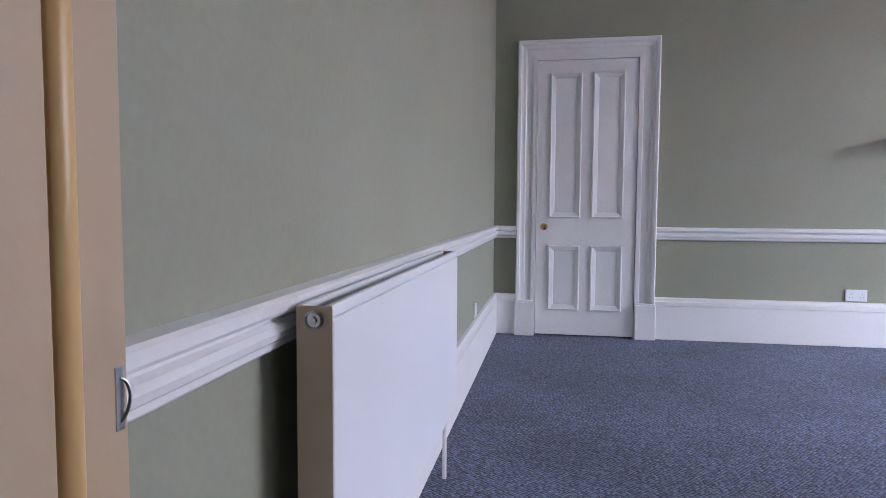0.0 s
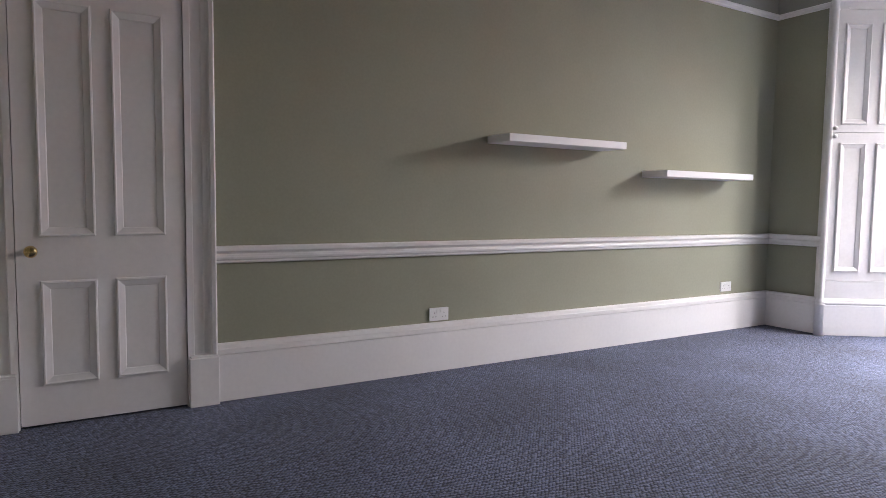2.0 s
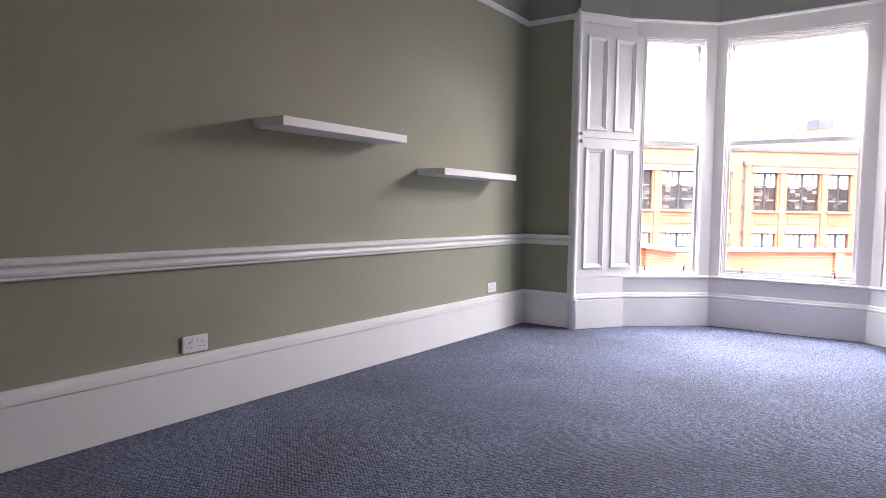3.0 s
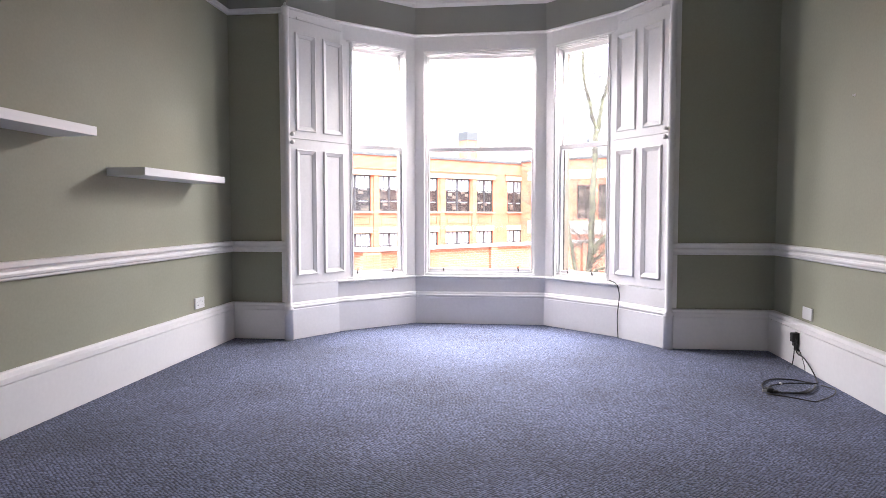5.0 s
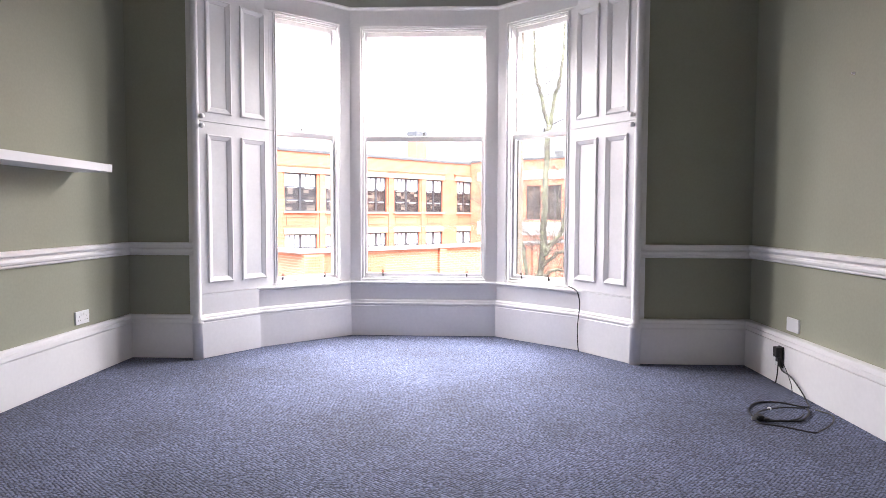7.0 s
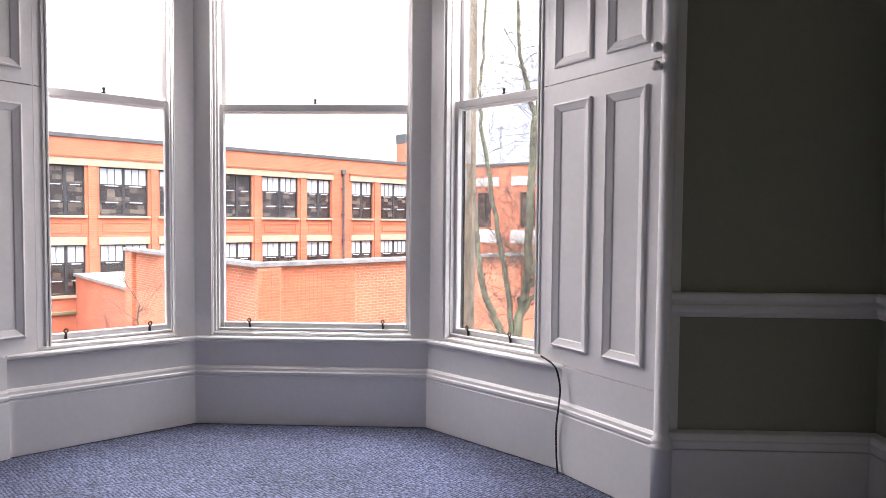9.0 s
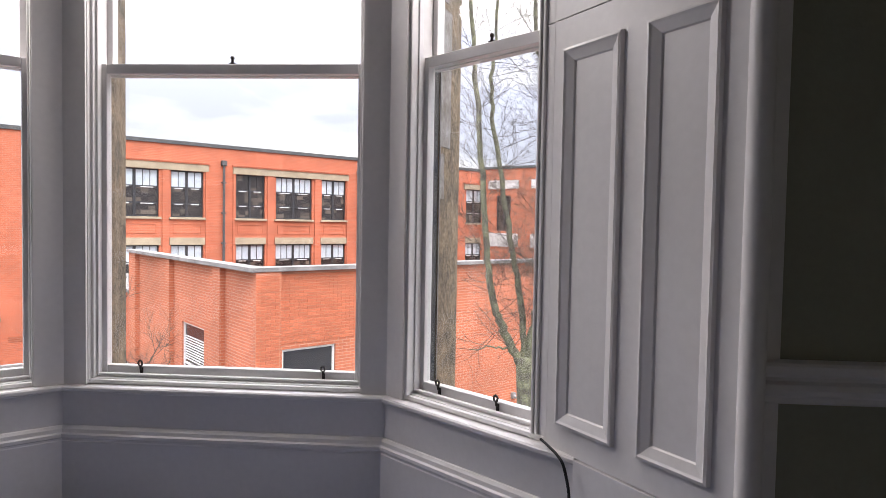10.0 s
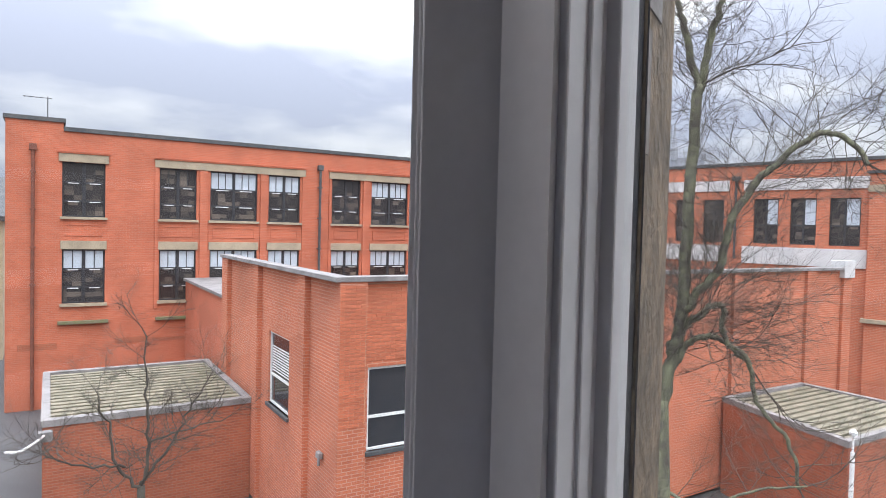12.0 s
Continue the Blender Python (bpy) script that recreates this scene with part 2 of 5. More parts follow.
def prism(bm, pts, z0, z1):
    """An upright prism over a plan polygon."""
    lo, hi = [bm.verts.new((x, y, z0)) for x, y in pts], [bm.verts.new((x, y, z1)) for x, y in pts]
    n = len(pts)
    bm.faces.new(lo[::-1])
    bm.faces.new(hi)
    for i in range(n):
        bm.faces.new((lo[i], lo[(i + 1) % n], hi[(i + 1) % n], hi[i]))
    return bm


def offset_line(path, d):
    """The polyline moved d to the right of its direction, mitred at its corners."""
    out = []
    for i, p in enumerate(path):
        p = Vector(p)
        a = (p - Vector(path[i - 1])).normalized() if i else None
        b = (Vector(path[i + 1]) - p).normalized() if i < len(path) - 1 else None
        a, b = a or b, b or a
        na, nb = Vector((a.y, -a.x)), Vector((b.y, -b.x))
        m = (na + nb).normalized()
        out.append(p + m * (d / max(0.3, m.dot(na))))
    return out


def run(name, path, profile, mat, parent=None, label="", end_trim=True):
    """A moulding: profile points (out, z) swept along a plan polyline; out is to the right of its direction."""
    bm = bmesh.new()
    rows = []
    for out, z in profile:
        rows.append([bm.verts.new((q.x, q.y, z)) for q in offset_line(path, out)])
    k = len(profile)
    for i in range(k):
        a, b = rows[i], rows[(i + 1) % k]
        for j in range(len(path) - 1):
            bm.faces.new((a[j], a[j + 1], b[j + 1], b[j]))
    bm.faces.new([r[0] for r in rows])
    bm.faces.new([r[-1] for r in rows][::-1])
    return part(name, bm, mat, parent, label)


def lathe(bm, profile, m=Matrix(), steps=16):
    """A turned solid: profile points (radius, height) about local z, placed by m."""
    rings = []
    for r, z in profile:
        rings.append([bm.verts.new(m @ Vector((r * math.cos(2 * math.pi * i / steps), r * math.sin(2 * math.pi * i / steps), z))) for i in range(steps)])
    for a, b in zip(rings, rings[1:]):
        for i in range(steps):
            bm.faces.new((a[i], a[(i + 1) % steps], b[(i + 1) % steps], b[i]))
    bm.faces.new(rings[0][::-1])
    bm.faces.new(rings[-1])
    return bm


def tube(bm, pts, r0, r1=None, sides=6):
    """A round tube along points, tapering from r0 to r1."""
    r1 = r0 if r1 is None else r1
    pts = [Vector(p) for p in pts]
    rings = []
    side = None
    for i, p in enumerate(pts):
        d = (pts[min(i + 1, len(pts) - 1)] - pts[max(i - 1, 0)]).normalized()
        if side is None:
            side = d.orthogonal().normalized()
        side = (side - d * side.dot(d)).normalized()
        up = d.cross(side)
        r = r0 + (r1 - r0) * i / max(1, len(pts) - 1)
        rings.append([bm.verts.new(p + (side * math.cos(2 * math.pi * k / sides) + up * math.sin(2 * math.pi * k / sides)) * r) for k in range(sides)])
    for a, b in zip(rings, rings[1:]):
        for k in range(sides):
            bm.faces.new((a[k], a[(k + 1) % sides], b[(k + 1) % sides], b[k]))
    bm.faces.new(rings[0][::-1])
    bm.faces.new(rings[-1])
    return bm


def smooth_line(pts, per=6):
    """A smooth curve through points."""
    pts = [Vector(p) for p in pts]
    out = []
    for i in range(len(pts) - 1):
        p0, p1, p2, p3 = pts[max(i - 1, 0)], pts[i], pts[i + 1], pts[min(i + 2, len(pts) - 1)]
        for k in range(per):
            t = k / per
            out.append(0.5 * ((2 * p1) + (p2 - p0) * t + (2 * p0 - 5 * p1 + 4 * p2 - p3) * t * t + (3 * p1 - p0 - 3 * p2 + p3) * t ** 3))
    return out + [pts[-1]]


# ---- the room: plan ----
NORTH, SOUTH, WEST, EAST = 0.03, -4.57, -0.045, 6.245     # wall faces
CEILING, DADO, RAIL, SKIRT = 3.55, 0.872, 2.888, 0.33
MID = -2.121                                             # the bay's axis
A, B, C = (6.20, MID + 1.60), (6.635, MID + 1.293), (7.205, MID + 0.642)
A2, B2, C2 = [(x, 2 * MID - y) for x, y in (A, B, C)]


def structure(ob):
    ob["kind"] = "structure"
    return ob


floor = bmesh.new()
prism(floor, [(-0.4, 0.4), (6.3, 0.4), (7.6, -0.9), (7.6, -3.4), (6.3, -4.7), (1.6, -4.7), (1.6, -7.6), (-0.9, -7.6), (-0.9, -4.7), (-0.4, -4.7)], -0.12, 0.0)
structure(part("floor", floor, CARPET))
ceil = bmesh.new()
prism(ceil, [(-1.0, 0.4), (6.3, 0.4), (7.9, -0.9), (7.9, -3.4), (6.3, -4.7), (1.7, -4.7), (1.7, -7.7), (-1.0, -7.7)], CEILING, CEILING + 0.2)
structure(part("ceiling", ceil, CEIL))

DOOR_X0, DOOR_X1, DOOR_TOP = 0.286, 1.052, 2.16
wall = bmesh.new()
box(wall, -0.4, DOOR_X0 - 0.03, NORTH, 0.33, 0, RAIL)
box(wall, DOOR_X1 + 0.03, 6.6, NORTH, 0.33, 0, RAIL)
box(wall, DOOR_X0 - 0.03, DOOR_X1 + 0.03, NORTH, 0.33, DOOR_TOP + 0.03, RAIL)
box(wall, DOOR_X0 - 0.03, DOOR_X1 + 0.03, 0.20, 0.33, 0, DOOR_TOP + 0.03)
structure(part("wall_north", wall, GREEN))
structure(boxed("wall_north_frieze", (-0.4, 6.6, NORTH, 0.33, RAIL, CEILING), GREY))
structure(boxed("wall_west", (-0.4, WEST, -4.9, NORTH, 0, RAIL), GREEN))
structure(boxed("wall_west_frieze", (-0.4, WEST, -4.9, NORTH, RAIL, CEILING), GREY))
SILL_Y = -4.60                                           # the doorway lining
ENT_X0, ENT_X1, ENT_TOP = 0.03, 0.703, 2.16
wall = bmesh.new()
box(wall, WEST, ENT_X0 - 0.03, SOUTH - 0.3, SOUTH, 0, RAIL)
box(wall, ENT_X1 + 0.03, 6.6, SOUTH - 0.3, SOUTH, 0, RAIL)
box(wall, ENT_X0 - 0.03, ENT_X1 + 0.03, SOUTH - 0.3, SOUTH, ENT_TOP + 0.03, RAIL)
structure(part("wall_south", wall, GREEN))
structure(boxed("wall_south_frieze", (WEST, 6.6, SOUTH - 0.3, SOUTH, RAIL, CEILING), GREY))
for name, y0, y1 in (("wall_east_1", MID + 1.60 + 0.05, NORTH), ("wall_east_2", SOUTH, MID - 1.60 - 0.05)):
    structure(boxed(name, (EAST, 6.6, y0, y1, 0, RAIL), GREEN))
    structure(boxed(name + "_frieze", (EAST, 6.6, y0, y1, RAIL, CEILING), GREY))
hall = bmesh.new()
box(hall, -1.0, -0.9, -7.6, SOUTH - 0.3, 0, CEILING)
box(hall, 1.6, 1.7, -7.6, SOUTH - 0.3, 0, CEILING)
box(hall, -1.0, 1.7, -7.7, -7.6, 0, CEILING)
box(hall, -1.0, -0.4, SOUTH - 0.3, SOUTH - 0.2, 0, CEILING)
structure(part("wall_hall", hall, CEIL))

# mouldings: dado rail, picture rail, skirting, cornice
DADO_P = [(0, DADO), (0.034, DADO - 0.002), (0.040, DADO - 0.008), (0.040, DADO - 0.026), (0.036, DADO - 0.032), (0.019, DADO - 0.036), (0.019, DADO - 0.044), (0.030, DADO - 0.050), (0.033, DADO - 0.062), (0.030, DADO - 0.074), (0.021, DADO - 0.080), (0.021, DADO - 0.090), (0.014, DADO - 0.096), (0, DADO - 0.098)]
RAIL_P = [(0, RAIL), (0.03, RAIL), (0.036, RAIL - 0.008), (0.03, RAIL - 0.02), (0.018, RAIL - 0.026), (0.016, RAIL - 0.04), (0, RAIL - 0.044)]
SKIRT_P = [(0, 0.005), (0.03, 0.005), (0.03, 0.265), (0.020, 0.266), (0.020, 0.271), (0.031, 0.272), (0.031, 0.298), (0.026, 0.303), (0.024, 0.322), (0.019, 0.328), (0, SKIRT)]
THICK_P = [(o + 0.022 if o else 0.0, z) for o, z in SKIRT_P]
CORN_P = [(0, CEILING - 0.40), (0.02, CEILING - 0.40), (0.03, CEILING - 0.375), (0.018, CEILING - 0.355), (0.018, CEILING - 0.30), (0.05, CEILING - 0.28), (0.05, CEILING - 0.24), (0.09, CEILING - 0.16), (0.16, CEILING - 0.09), (0.20, CEILING - 0.07), (0.20, CEILING - 0.04), (0.26, CEILING - 0.02), (0.26, CEILING), (0, CEILING)]
ARCH_X0, ARCH_X1 = 0.134, 1.204
west_n = (WEST, NORTH)
en, es = (EAST, MID + 1.62), (EAST, MID - 1.62)
for kind, prof, lines in (
    ("trim_dado", DADO_P, ([(WEST, SOUTH), west_n, (ARCH_X0, NORTH)], [(ARCH_X1, NORTH), (EAST, NORTH), en], [es, (EAST, SOUTH), (0.86, SOUTH)])),
    ("trim_picture_rail", RAIL_P, ([(0.86, SOUTH), (WEST, SOUTH), west_n, (EAST, NORTH), en], [es, (EAST, SOUTH), (0.86, SOUTH)])),
    ("baseboard", SKIRT_P, ([(WEST, SOUTH), west_n, (ARCH_X0 + 0.02, NORTH)], [(ARCH_X1 - 0.01, NORTH), (EAST, NORTH), en])),
    ("baseboard", THICK_P, ([es, (EAST, SOUTH), (0.86, SOUTH)],)),
):
    for line in lines:
        structure(run(kind, line, prof, WHITE))
# cornice goes round the room and on into the bay, on the frieze
bay_frieze = [(EAST, NORTH), (EAST, MID + 1.60), B, C, C2, B2, (EAST, MID - 1.60), (EAST, SOUTH)]
structure(run("cornice", [(0.4, SOUTH), (WEST, SOUTH), west_n] + bay_frieze + [(0.4, SOUTH)], CORN_P, CEIL))
roses = bmesh.new()
for p, q in ((B, C), (C, C2), (C2, B2)):
    p, q = Vector(p), Vector(q)
    d = (q - p).normalized()
    nrm = Vector((d.y, -d.x))
    for k in range(int((q - p).length / 0.115)):
        for side in (-0.017, 0.017):
            c = p + d * (0.06 + 0.115 * k + side) + nrm * 0.075
            lathe(roses, [(0.002, -0.012), (0.013, -0.006), (0.013, 0.008)], Matrix.Translation((c.x, c.y, CEILING - 0.222)), 8)
structure(part("trim_cornice_beads", roses, DARK))

# ---- the bay window ----
def facet_frame(p, q):
    """Local frame of a bay side: x runs along it from p to q, y points outdoors."""
    p, q = Vector(p), Vector(q)
    d = (q - p).normalized()
    return Matrix(((d.x, -d.y, 0, p.x), (d.y, d.x, 0, p.y), (0, 0, 1, 0), (0, 0, 0, 1))), (q - p).length


# outdoors lies to the left of the line A, B, C, C2, B2, A2
inner = [A, B, C, C2, B2, A2]
SILL_Z, HEAD_Z = 0.488, 2.735


def bay_ring(name, near, far, z0, z1, mat, pts=None, trim=0):
    """A wall that follows the bay's plan between two offsets outdoors."""
    pts = pts or inner
    a, b = offset_line(pts, -near), offset_line(pts, -far)
    bm = bmesh.new()
    for i in range(len(pts) - 1):
        quad = [a[i], a[i + 1], b[i + 1], b[i]]
        prism(bm, [(v.x, v.y) for v in quad], z0, z1)
    return part(name, bm, mat)


structure(bay_ring("wall_bay_base", 0.03, 0.20, -0.12, SILL_Z - 0.03, WHITE))
structure(bay_ring("wall_bay_head", 0.035, 0.20, HEAD_Z, RAIL, WHITE))
structure(bay_ring("wall_bay_lintel", 0.20, 0.46, HEAD_Z + 0.07, CEILING + 0.2, STONE))
structure(bay_ring("wall_bay_frieze", 0.0, 0.20, RAIL, CEILING, GREY))
structure(bay_ring("wall_bay_outside_base", 0.20, 0.44, -6.5, SILL_Z - 0.20, STONE, [B, C, C2, B2]))
structure(run("trim_bay_head", [A, B, C, C2, B2, A2], [(-0.04, RAIL + 0.004), (0.004, RAIL + 0.004), (0.010, RAIL - 0.006), (0.004, RAIL - 0.014), (-0.04, RAIL - 0.016)], WHITE))
BAY_SKIRT = [(-0.04, 0.005), (0.0, 0.005), (0.0, 0.268), (-0.003, 0.272), (-0.003, 0.278), (0.003, 0.284), (0.003, 0.296), (-0.004, 0.302), (-0.006, 0.316), (-0.014, 0.326), (-0.02, 0.328), (-0.02, SILL_Z - 0.026), (-0.04, SILL_Z - 0.026)]
structure(run("baseboard_bay", [B, C, C2, B2], BAY_SKIRT, WHITE))
PROUD = [(o + 0.018, z) for o, z in BAY_SKIRT[:-2]] + [(-0.002, 0.482), (-0.03, 0.482)]
structure(run("baseboard_bay_end", [A, B], PROUD, WHITE))
structure(run("baseboard_bay_end", [B2, A2], PROUD, WHITE))
structure(run("window_board", [B, C, C2, B2], [(-0.14, SILL_Z - 0.022), (-0.008, SILL_Z - 0.022), (-0.003, SILL_Z - 0.016), (-0.003, SILL_Z - 0.006), (-0.008, SILL_Z), (-0.14, SILL_Z + 0.004)], WHITE))


def frame_ring(bm, x0, x1, z0, z1, w, y0, y1, wb=None, wt=None):
    """A rectangular frame of stiles and rails."""
    wb, wt = w if wb is None else wb, w if wt is None else wt
    box(bm, x0, x0 + w, y0, y1, z0, z1, 0.003)
    box(bm, x1 - w, x1, y0, y1, z0, z1, 0.003)
    box(bm, x0 + w, x1 - w, y0 + 0.001, y1 - 0.001, z0, z0 + wb, 0.003)
    box(bm, x0 + w, x1 - w, y0 + 0.001, y1 - 0.001, z1 - wt, z1, 0.003)
    return bm


def sash_lift(parent, x, y, z):
    """A black iron hook on the bottom rail."""
    bm = bmesh.new()
    tube(bm, [(x, y, z + 0.004), (x, y - 0.010, z + 0.006), (x, y - 0.012, z + 0.022)], 0.0045, 0.0045)
    ring = [(x + 0.0085 * math.cos(k * 0.7854), y - 0.014, z + 0.031 + 0.0105 * math.sin(k * 0.7854)) for k in range(9)]
    tube(bm, ring, 0.0042, 0.0042, 5)
    box(bm, x - 0.006, x + 0.006, y - 0.006, y, z - 0.022, z + 0.012, 0.001)
    part("sash_lift", bm, IRON, parent, "black iron sash lift hook")


def sash_window(name, m, length, left, right, label, lifts, inset=0.0):
    """A two-sash box window in the local frame m: left and right are the outer edges of its casing along x."""
    win = thing(name, m, label, "window", "bay windows")
    win["kind"] = "structure"
    x0, x1 = left, right
    meet = 1.763
    casing = bmesh.new()
    frame_ring(casing, x0 + inset, x1 - inset, SILL_Z + 0.004, HEAD_Z, 0.016, 0.045, 0.10)
    frame_ring(casing, x0 + 0.016, x1 - 0.016, SILL_Z + 0.012, HEAD_Z - 0.016, 0.012, 0.062, 0.10)
    part("casing", casing, WHITE, win)
    beads = bmesh.new()
    frame_ring(beads, x0 + 0.028, x1 - 0.028, SILL_Z + 0.03, HEAD_Z - 0.028, 0.010, 0.078, 0.10)
    part("staff_bead", beads, WHITE, win)
    lining = bmesh.new()
    frame_ring(lining, x0 + 0.012, x1 - 0.012, SILL_Z - 0.05, HEAD_Z, 0.022, 0.10, 0.150, wb=0.07)
    part("window_frame", lining, WHITE, win)
    outer = bmesh.new()
    frame_ring(outer, x0 + 0.010, x1 - 0.010, SILL_Z - 0.05, HEAD_Z, 0.009, 0.150, 0.205, wb=0.07)
    part("outer_frame", outer, PUTTY, win, "dark flaking paint outside")
    sill = bmesh.new()
    box(sill, x0 + 0.034, x1 - 0.034, 0.085, 0.16, SILL_Z + 0.004, SILL_Z + 0.030, 0.004)
    part("window_sill", sill, WHITE, win)
    a, b = x0 + 0.030, x1 - 0.030
    low = bmesh.new()
    frame_ring(low, a, b, SILL_Z + 0.033, meet + 0.022, 0.025, 0.110, 0.146, wb=0.034, wt=0.040)
    lower = part("lower_sash", low, WHITE, win)
    up = bmesh.new()
    frame_ring(up, a, b, meet - 0.020, HEAD_Z - 0.012, 0.027, 0.152, 0.190, wb=0.040, wt=0.045)
    upper = part("upper_sash", up, WHITE, win)
    g = part("pane", box(bmesh.new(), a + 0.021, b - 0.021, 0.126, 0.129, SILL_Z + 0.060, meet - 0.014), GLASS, lower, "clear glass pane")
    g.visible_shadow = False
    g = part("pane", box(bmesh.new(), a + 0.023, b - 0.023, 0.171, 0.174, meet + 0.016, HEAD_Z - 0.052), GLASS, upper, "clear glass pane")
    g.visible_shadow = False
    for k in lifts:
        sash_lift(lower, a + (b - a) * k, 0.110, SILL_Z + 0.050)
    catch = bmesh.new()
    cx = (a + b) / 2
    lathe(catch, [(0.014, 0), (0.014, 0.006), (0.006, 0.008), (0.005, 0.02)], Matrix.Translation((cx, 0.128, meet + 0.022)), 10)
    lathe(catch, [(0.003, 0), (0.008, 0.004), (0.009, 0.010), (0.005, 0.016)], Matrix.Translation((cx, 0.128, meet + 0.040)), 10)
    box(catch, cx - 0.004, cx + 0.004, 0.128, 0.165, meet + 0.026, meet + 0.034, 0.001)
    part("sash_catch", catch, IRON, upper, "dark metal sash catch")
    return win


mb, lb = facet_frame(B, C)
mc, lc = facet_frame(C, C2)
md, ld = facet_frame(C2, B2)
sash_window("window_1", mb, lb, 0.10, lb - 0.062, "tall white painted side sash window in the bay", (0.2, 0.82), 0.016)
sash_window("window_2", mc, lc, 0.068, lc - 0.072, "wide white painted centre sash window in the bay", (0.16, 0.86))
sash_window("window_3", md, ld, 0.062, ld - 0.10, "tall white painted side sash window in the bay", (0.18, 0.62), 0.016)


def bay_corner(name, line, corner, back):
    """The boxed timber post between two windows and the stone pier behind it."""
    post = bmesh.new()
    o = offset_line(line, -0.035)[1], offset_line(line, -0.2)[1]
    (px, py), (cx, cy), (qx, qy) = line
    u = (Vector((px, py)) - Vector((cx, cy))).normalized()
    v = (Vector((qx, qy)) - Vector((cx, cy))).normalized()
    nu, nv = Vector((u.y, -u.x)), Vector((-v.y, v.x))
    def at(base, w, n, d):
        r = Vector((cx, cy)) + w * base + n * d
        return (r.x, r.y)
    prism(post, [tuple(o[0]), at(0.080, v, nv, 0.035), at(0.080, v, nv, 0.2), tuple(o[1]), at(0.089, u, nu, 0.2), at(0.089, u, nu, 0.035)], SILL_Z - 0.03, HEAD_Z)
    structure(part("trim_window_post", post, WHITE))
    pier = bmesh.new()
    o = offset_line(line, -0.205)[1], offset_line(line, -0.46)[1]
    side_flank = ((0.085, 0.205), (0.052, 0.24), (0.002, 0.35), (-0.05, 0.46))
    mid_flank = ((0.085, 0.205), (0.078, 0.24), (0.035, 0.35), (0.0, 0.46))
    vf, uf = (mid_flank, side_flank) if name == "n" else (side_flank, mid_flank)
    prism(pier, [tuple(o[0])] + [at(w, v, nv, d) for w, d in vf] + [tuple(o[1])] + [at(w, u, nu, d) for w, d in uf[::-1]], SILL_Z - 0.16, HEAD_Z + 0.07)
    structure(part("window_pier", pier, STONE))
    # flakes of old pale paint on the upper half of the side reveal
    w, n, flank = (v, nv, vf) if name == "s" else (u, nu, uf)
    flakes = bmesh.new()
    for d0, d1, z0, z1 in ((0.246, 0.285, 1.26, 1.44), (0.246, 0.345, 1.47, 2.02), (0.246, 0.31, 2.05, 2.62)):
        def lip(d):
            for (w0, a0), (w1, a1) in zip(flank, flank[1:]):
                if a0 <= d <= a1:
                    return w0 + (w1 - w0) * (d - a0) / (a1 - a0)
        prism(flakes, [at(lip(d0) + 0.003, w, n, d0), at(lip(d1) + 0.003, w, n, d1), at(lip(d1) - 0.006, w, n, d1), at(lip(d0) - 0.006, w, n, d0)], z0, z1)
    structure(part("window_pier_paint", flakes, FLAKE))
    # dark painted margin beside the sash box
    margin = bmesh.new()
    prism(margin, [at(0.0875, w, n, 0.2055), at(0.0545, w, n, 0.2425), at(0.048, w, n, 0.2425), at(0.080, w, n, 0.2055)], SILL_Z - 0.16, HEAD_Z + 0.07)
    structure(part("window_pier_margin", margin, PUTTY))


bay_corner("n", (B, C, C2), C, 0)
bay_corner("s", (C, C2, B2), C2, 0)
for line in ((C, B, A), (C2, B2, A2)):
    o = Vector(line[1])
    u = (Vector(line[0]) - o).normalized()
    nrm = Vector((u.y, -u.x)) if line[0] == C2 else Vector((-u.y, u.x))
    pier = bmesh.new()
    pts = [o + u * 0.11 + nrm * 0.205, o + u * 0.16 + nrm * 0.46, o - u * 0.5 + nrm * 0.46, o - u * 0.5 + nrm * 0.205]
    prism(pier, [tuple(p) for p in pts], SILL_Z - 0.16, HEAD_Z + 0.07)
    structure(part("window_pier", pier, STONE))
structure(bay_ring("window_ledge", 0.19, 0.47, SILL_Z - 0.20, SILL_Z - 0.10, STONE, [B, C, C2, B2]))


def raised_panel(bm, x0, x1, z0, z1, y, k=1.0):
    """A moulded panel on a face at y (towards -y): outer bead, cove, inner bead and flat field."""
    rings = [(0, 0), (0.001, -0.016), (0.007, -0.021), (0.012, -0.019), (0.014, -0.010), (0.021, -0.006), (0.022, -0.011), (0.027, -0.009), (0.029, 0.004), (0.034, 0.005), (0.035, 0.011), (0.039, 0.011)]
    if k > 1:
        rings = [(0, 0), (0.003, -0.012), (0.010, -0.014), (0.016, -0.010), (0.040, -0.001), (0.044, 0.004)]
    loops = []
    for inset, dy in rings:
        loops.append([bm.verts.new((x, y + dy, z)) for x, z in ((x0 + inset, z0 + inset), (x1 - inset, z0 + inset), (x1 - inset, z1 - inset), (x0 + inset, z1 - inset))])
    for a, b in zip(loops, loops[1:]):
        for k in range(4):
            bm.faces.new((a[k], a[(k + 1) % 4], b[(k + 1) % 4], b[k]))
    bm.faces.new(loops[-1])


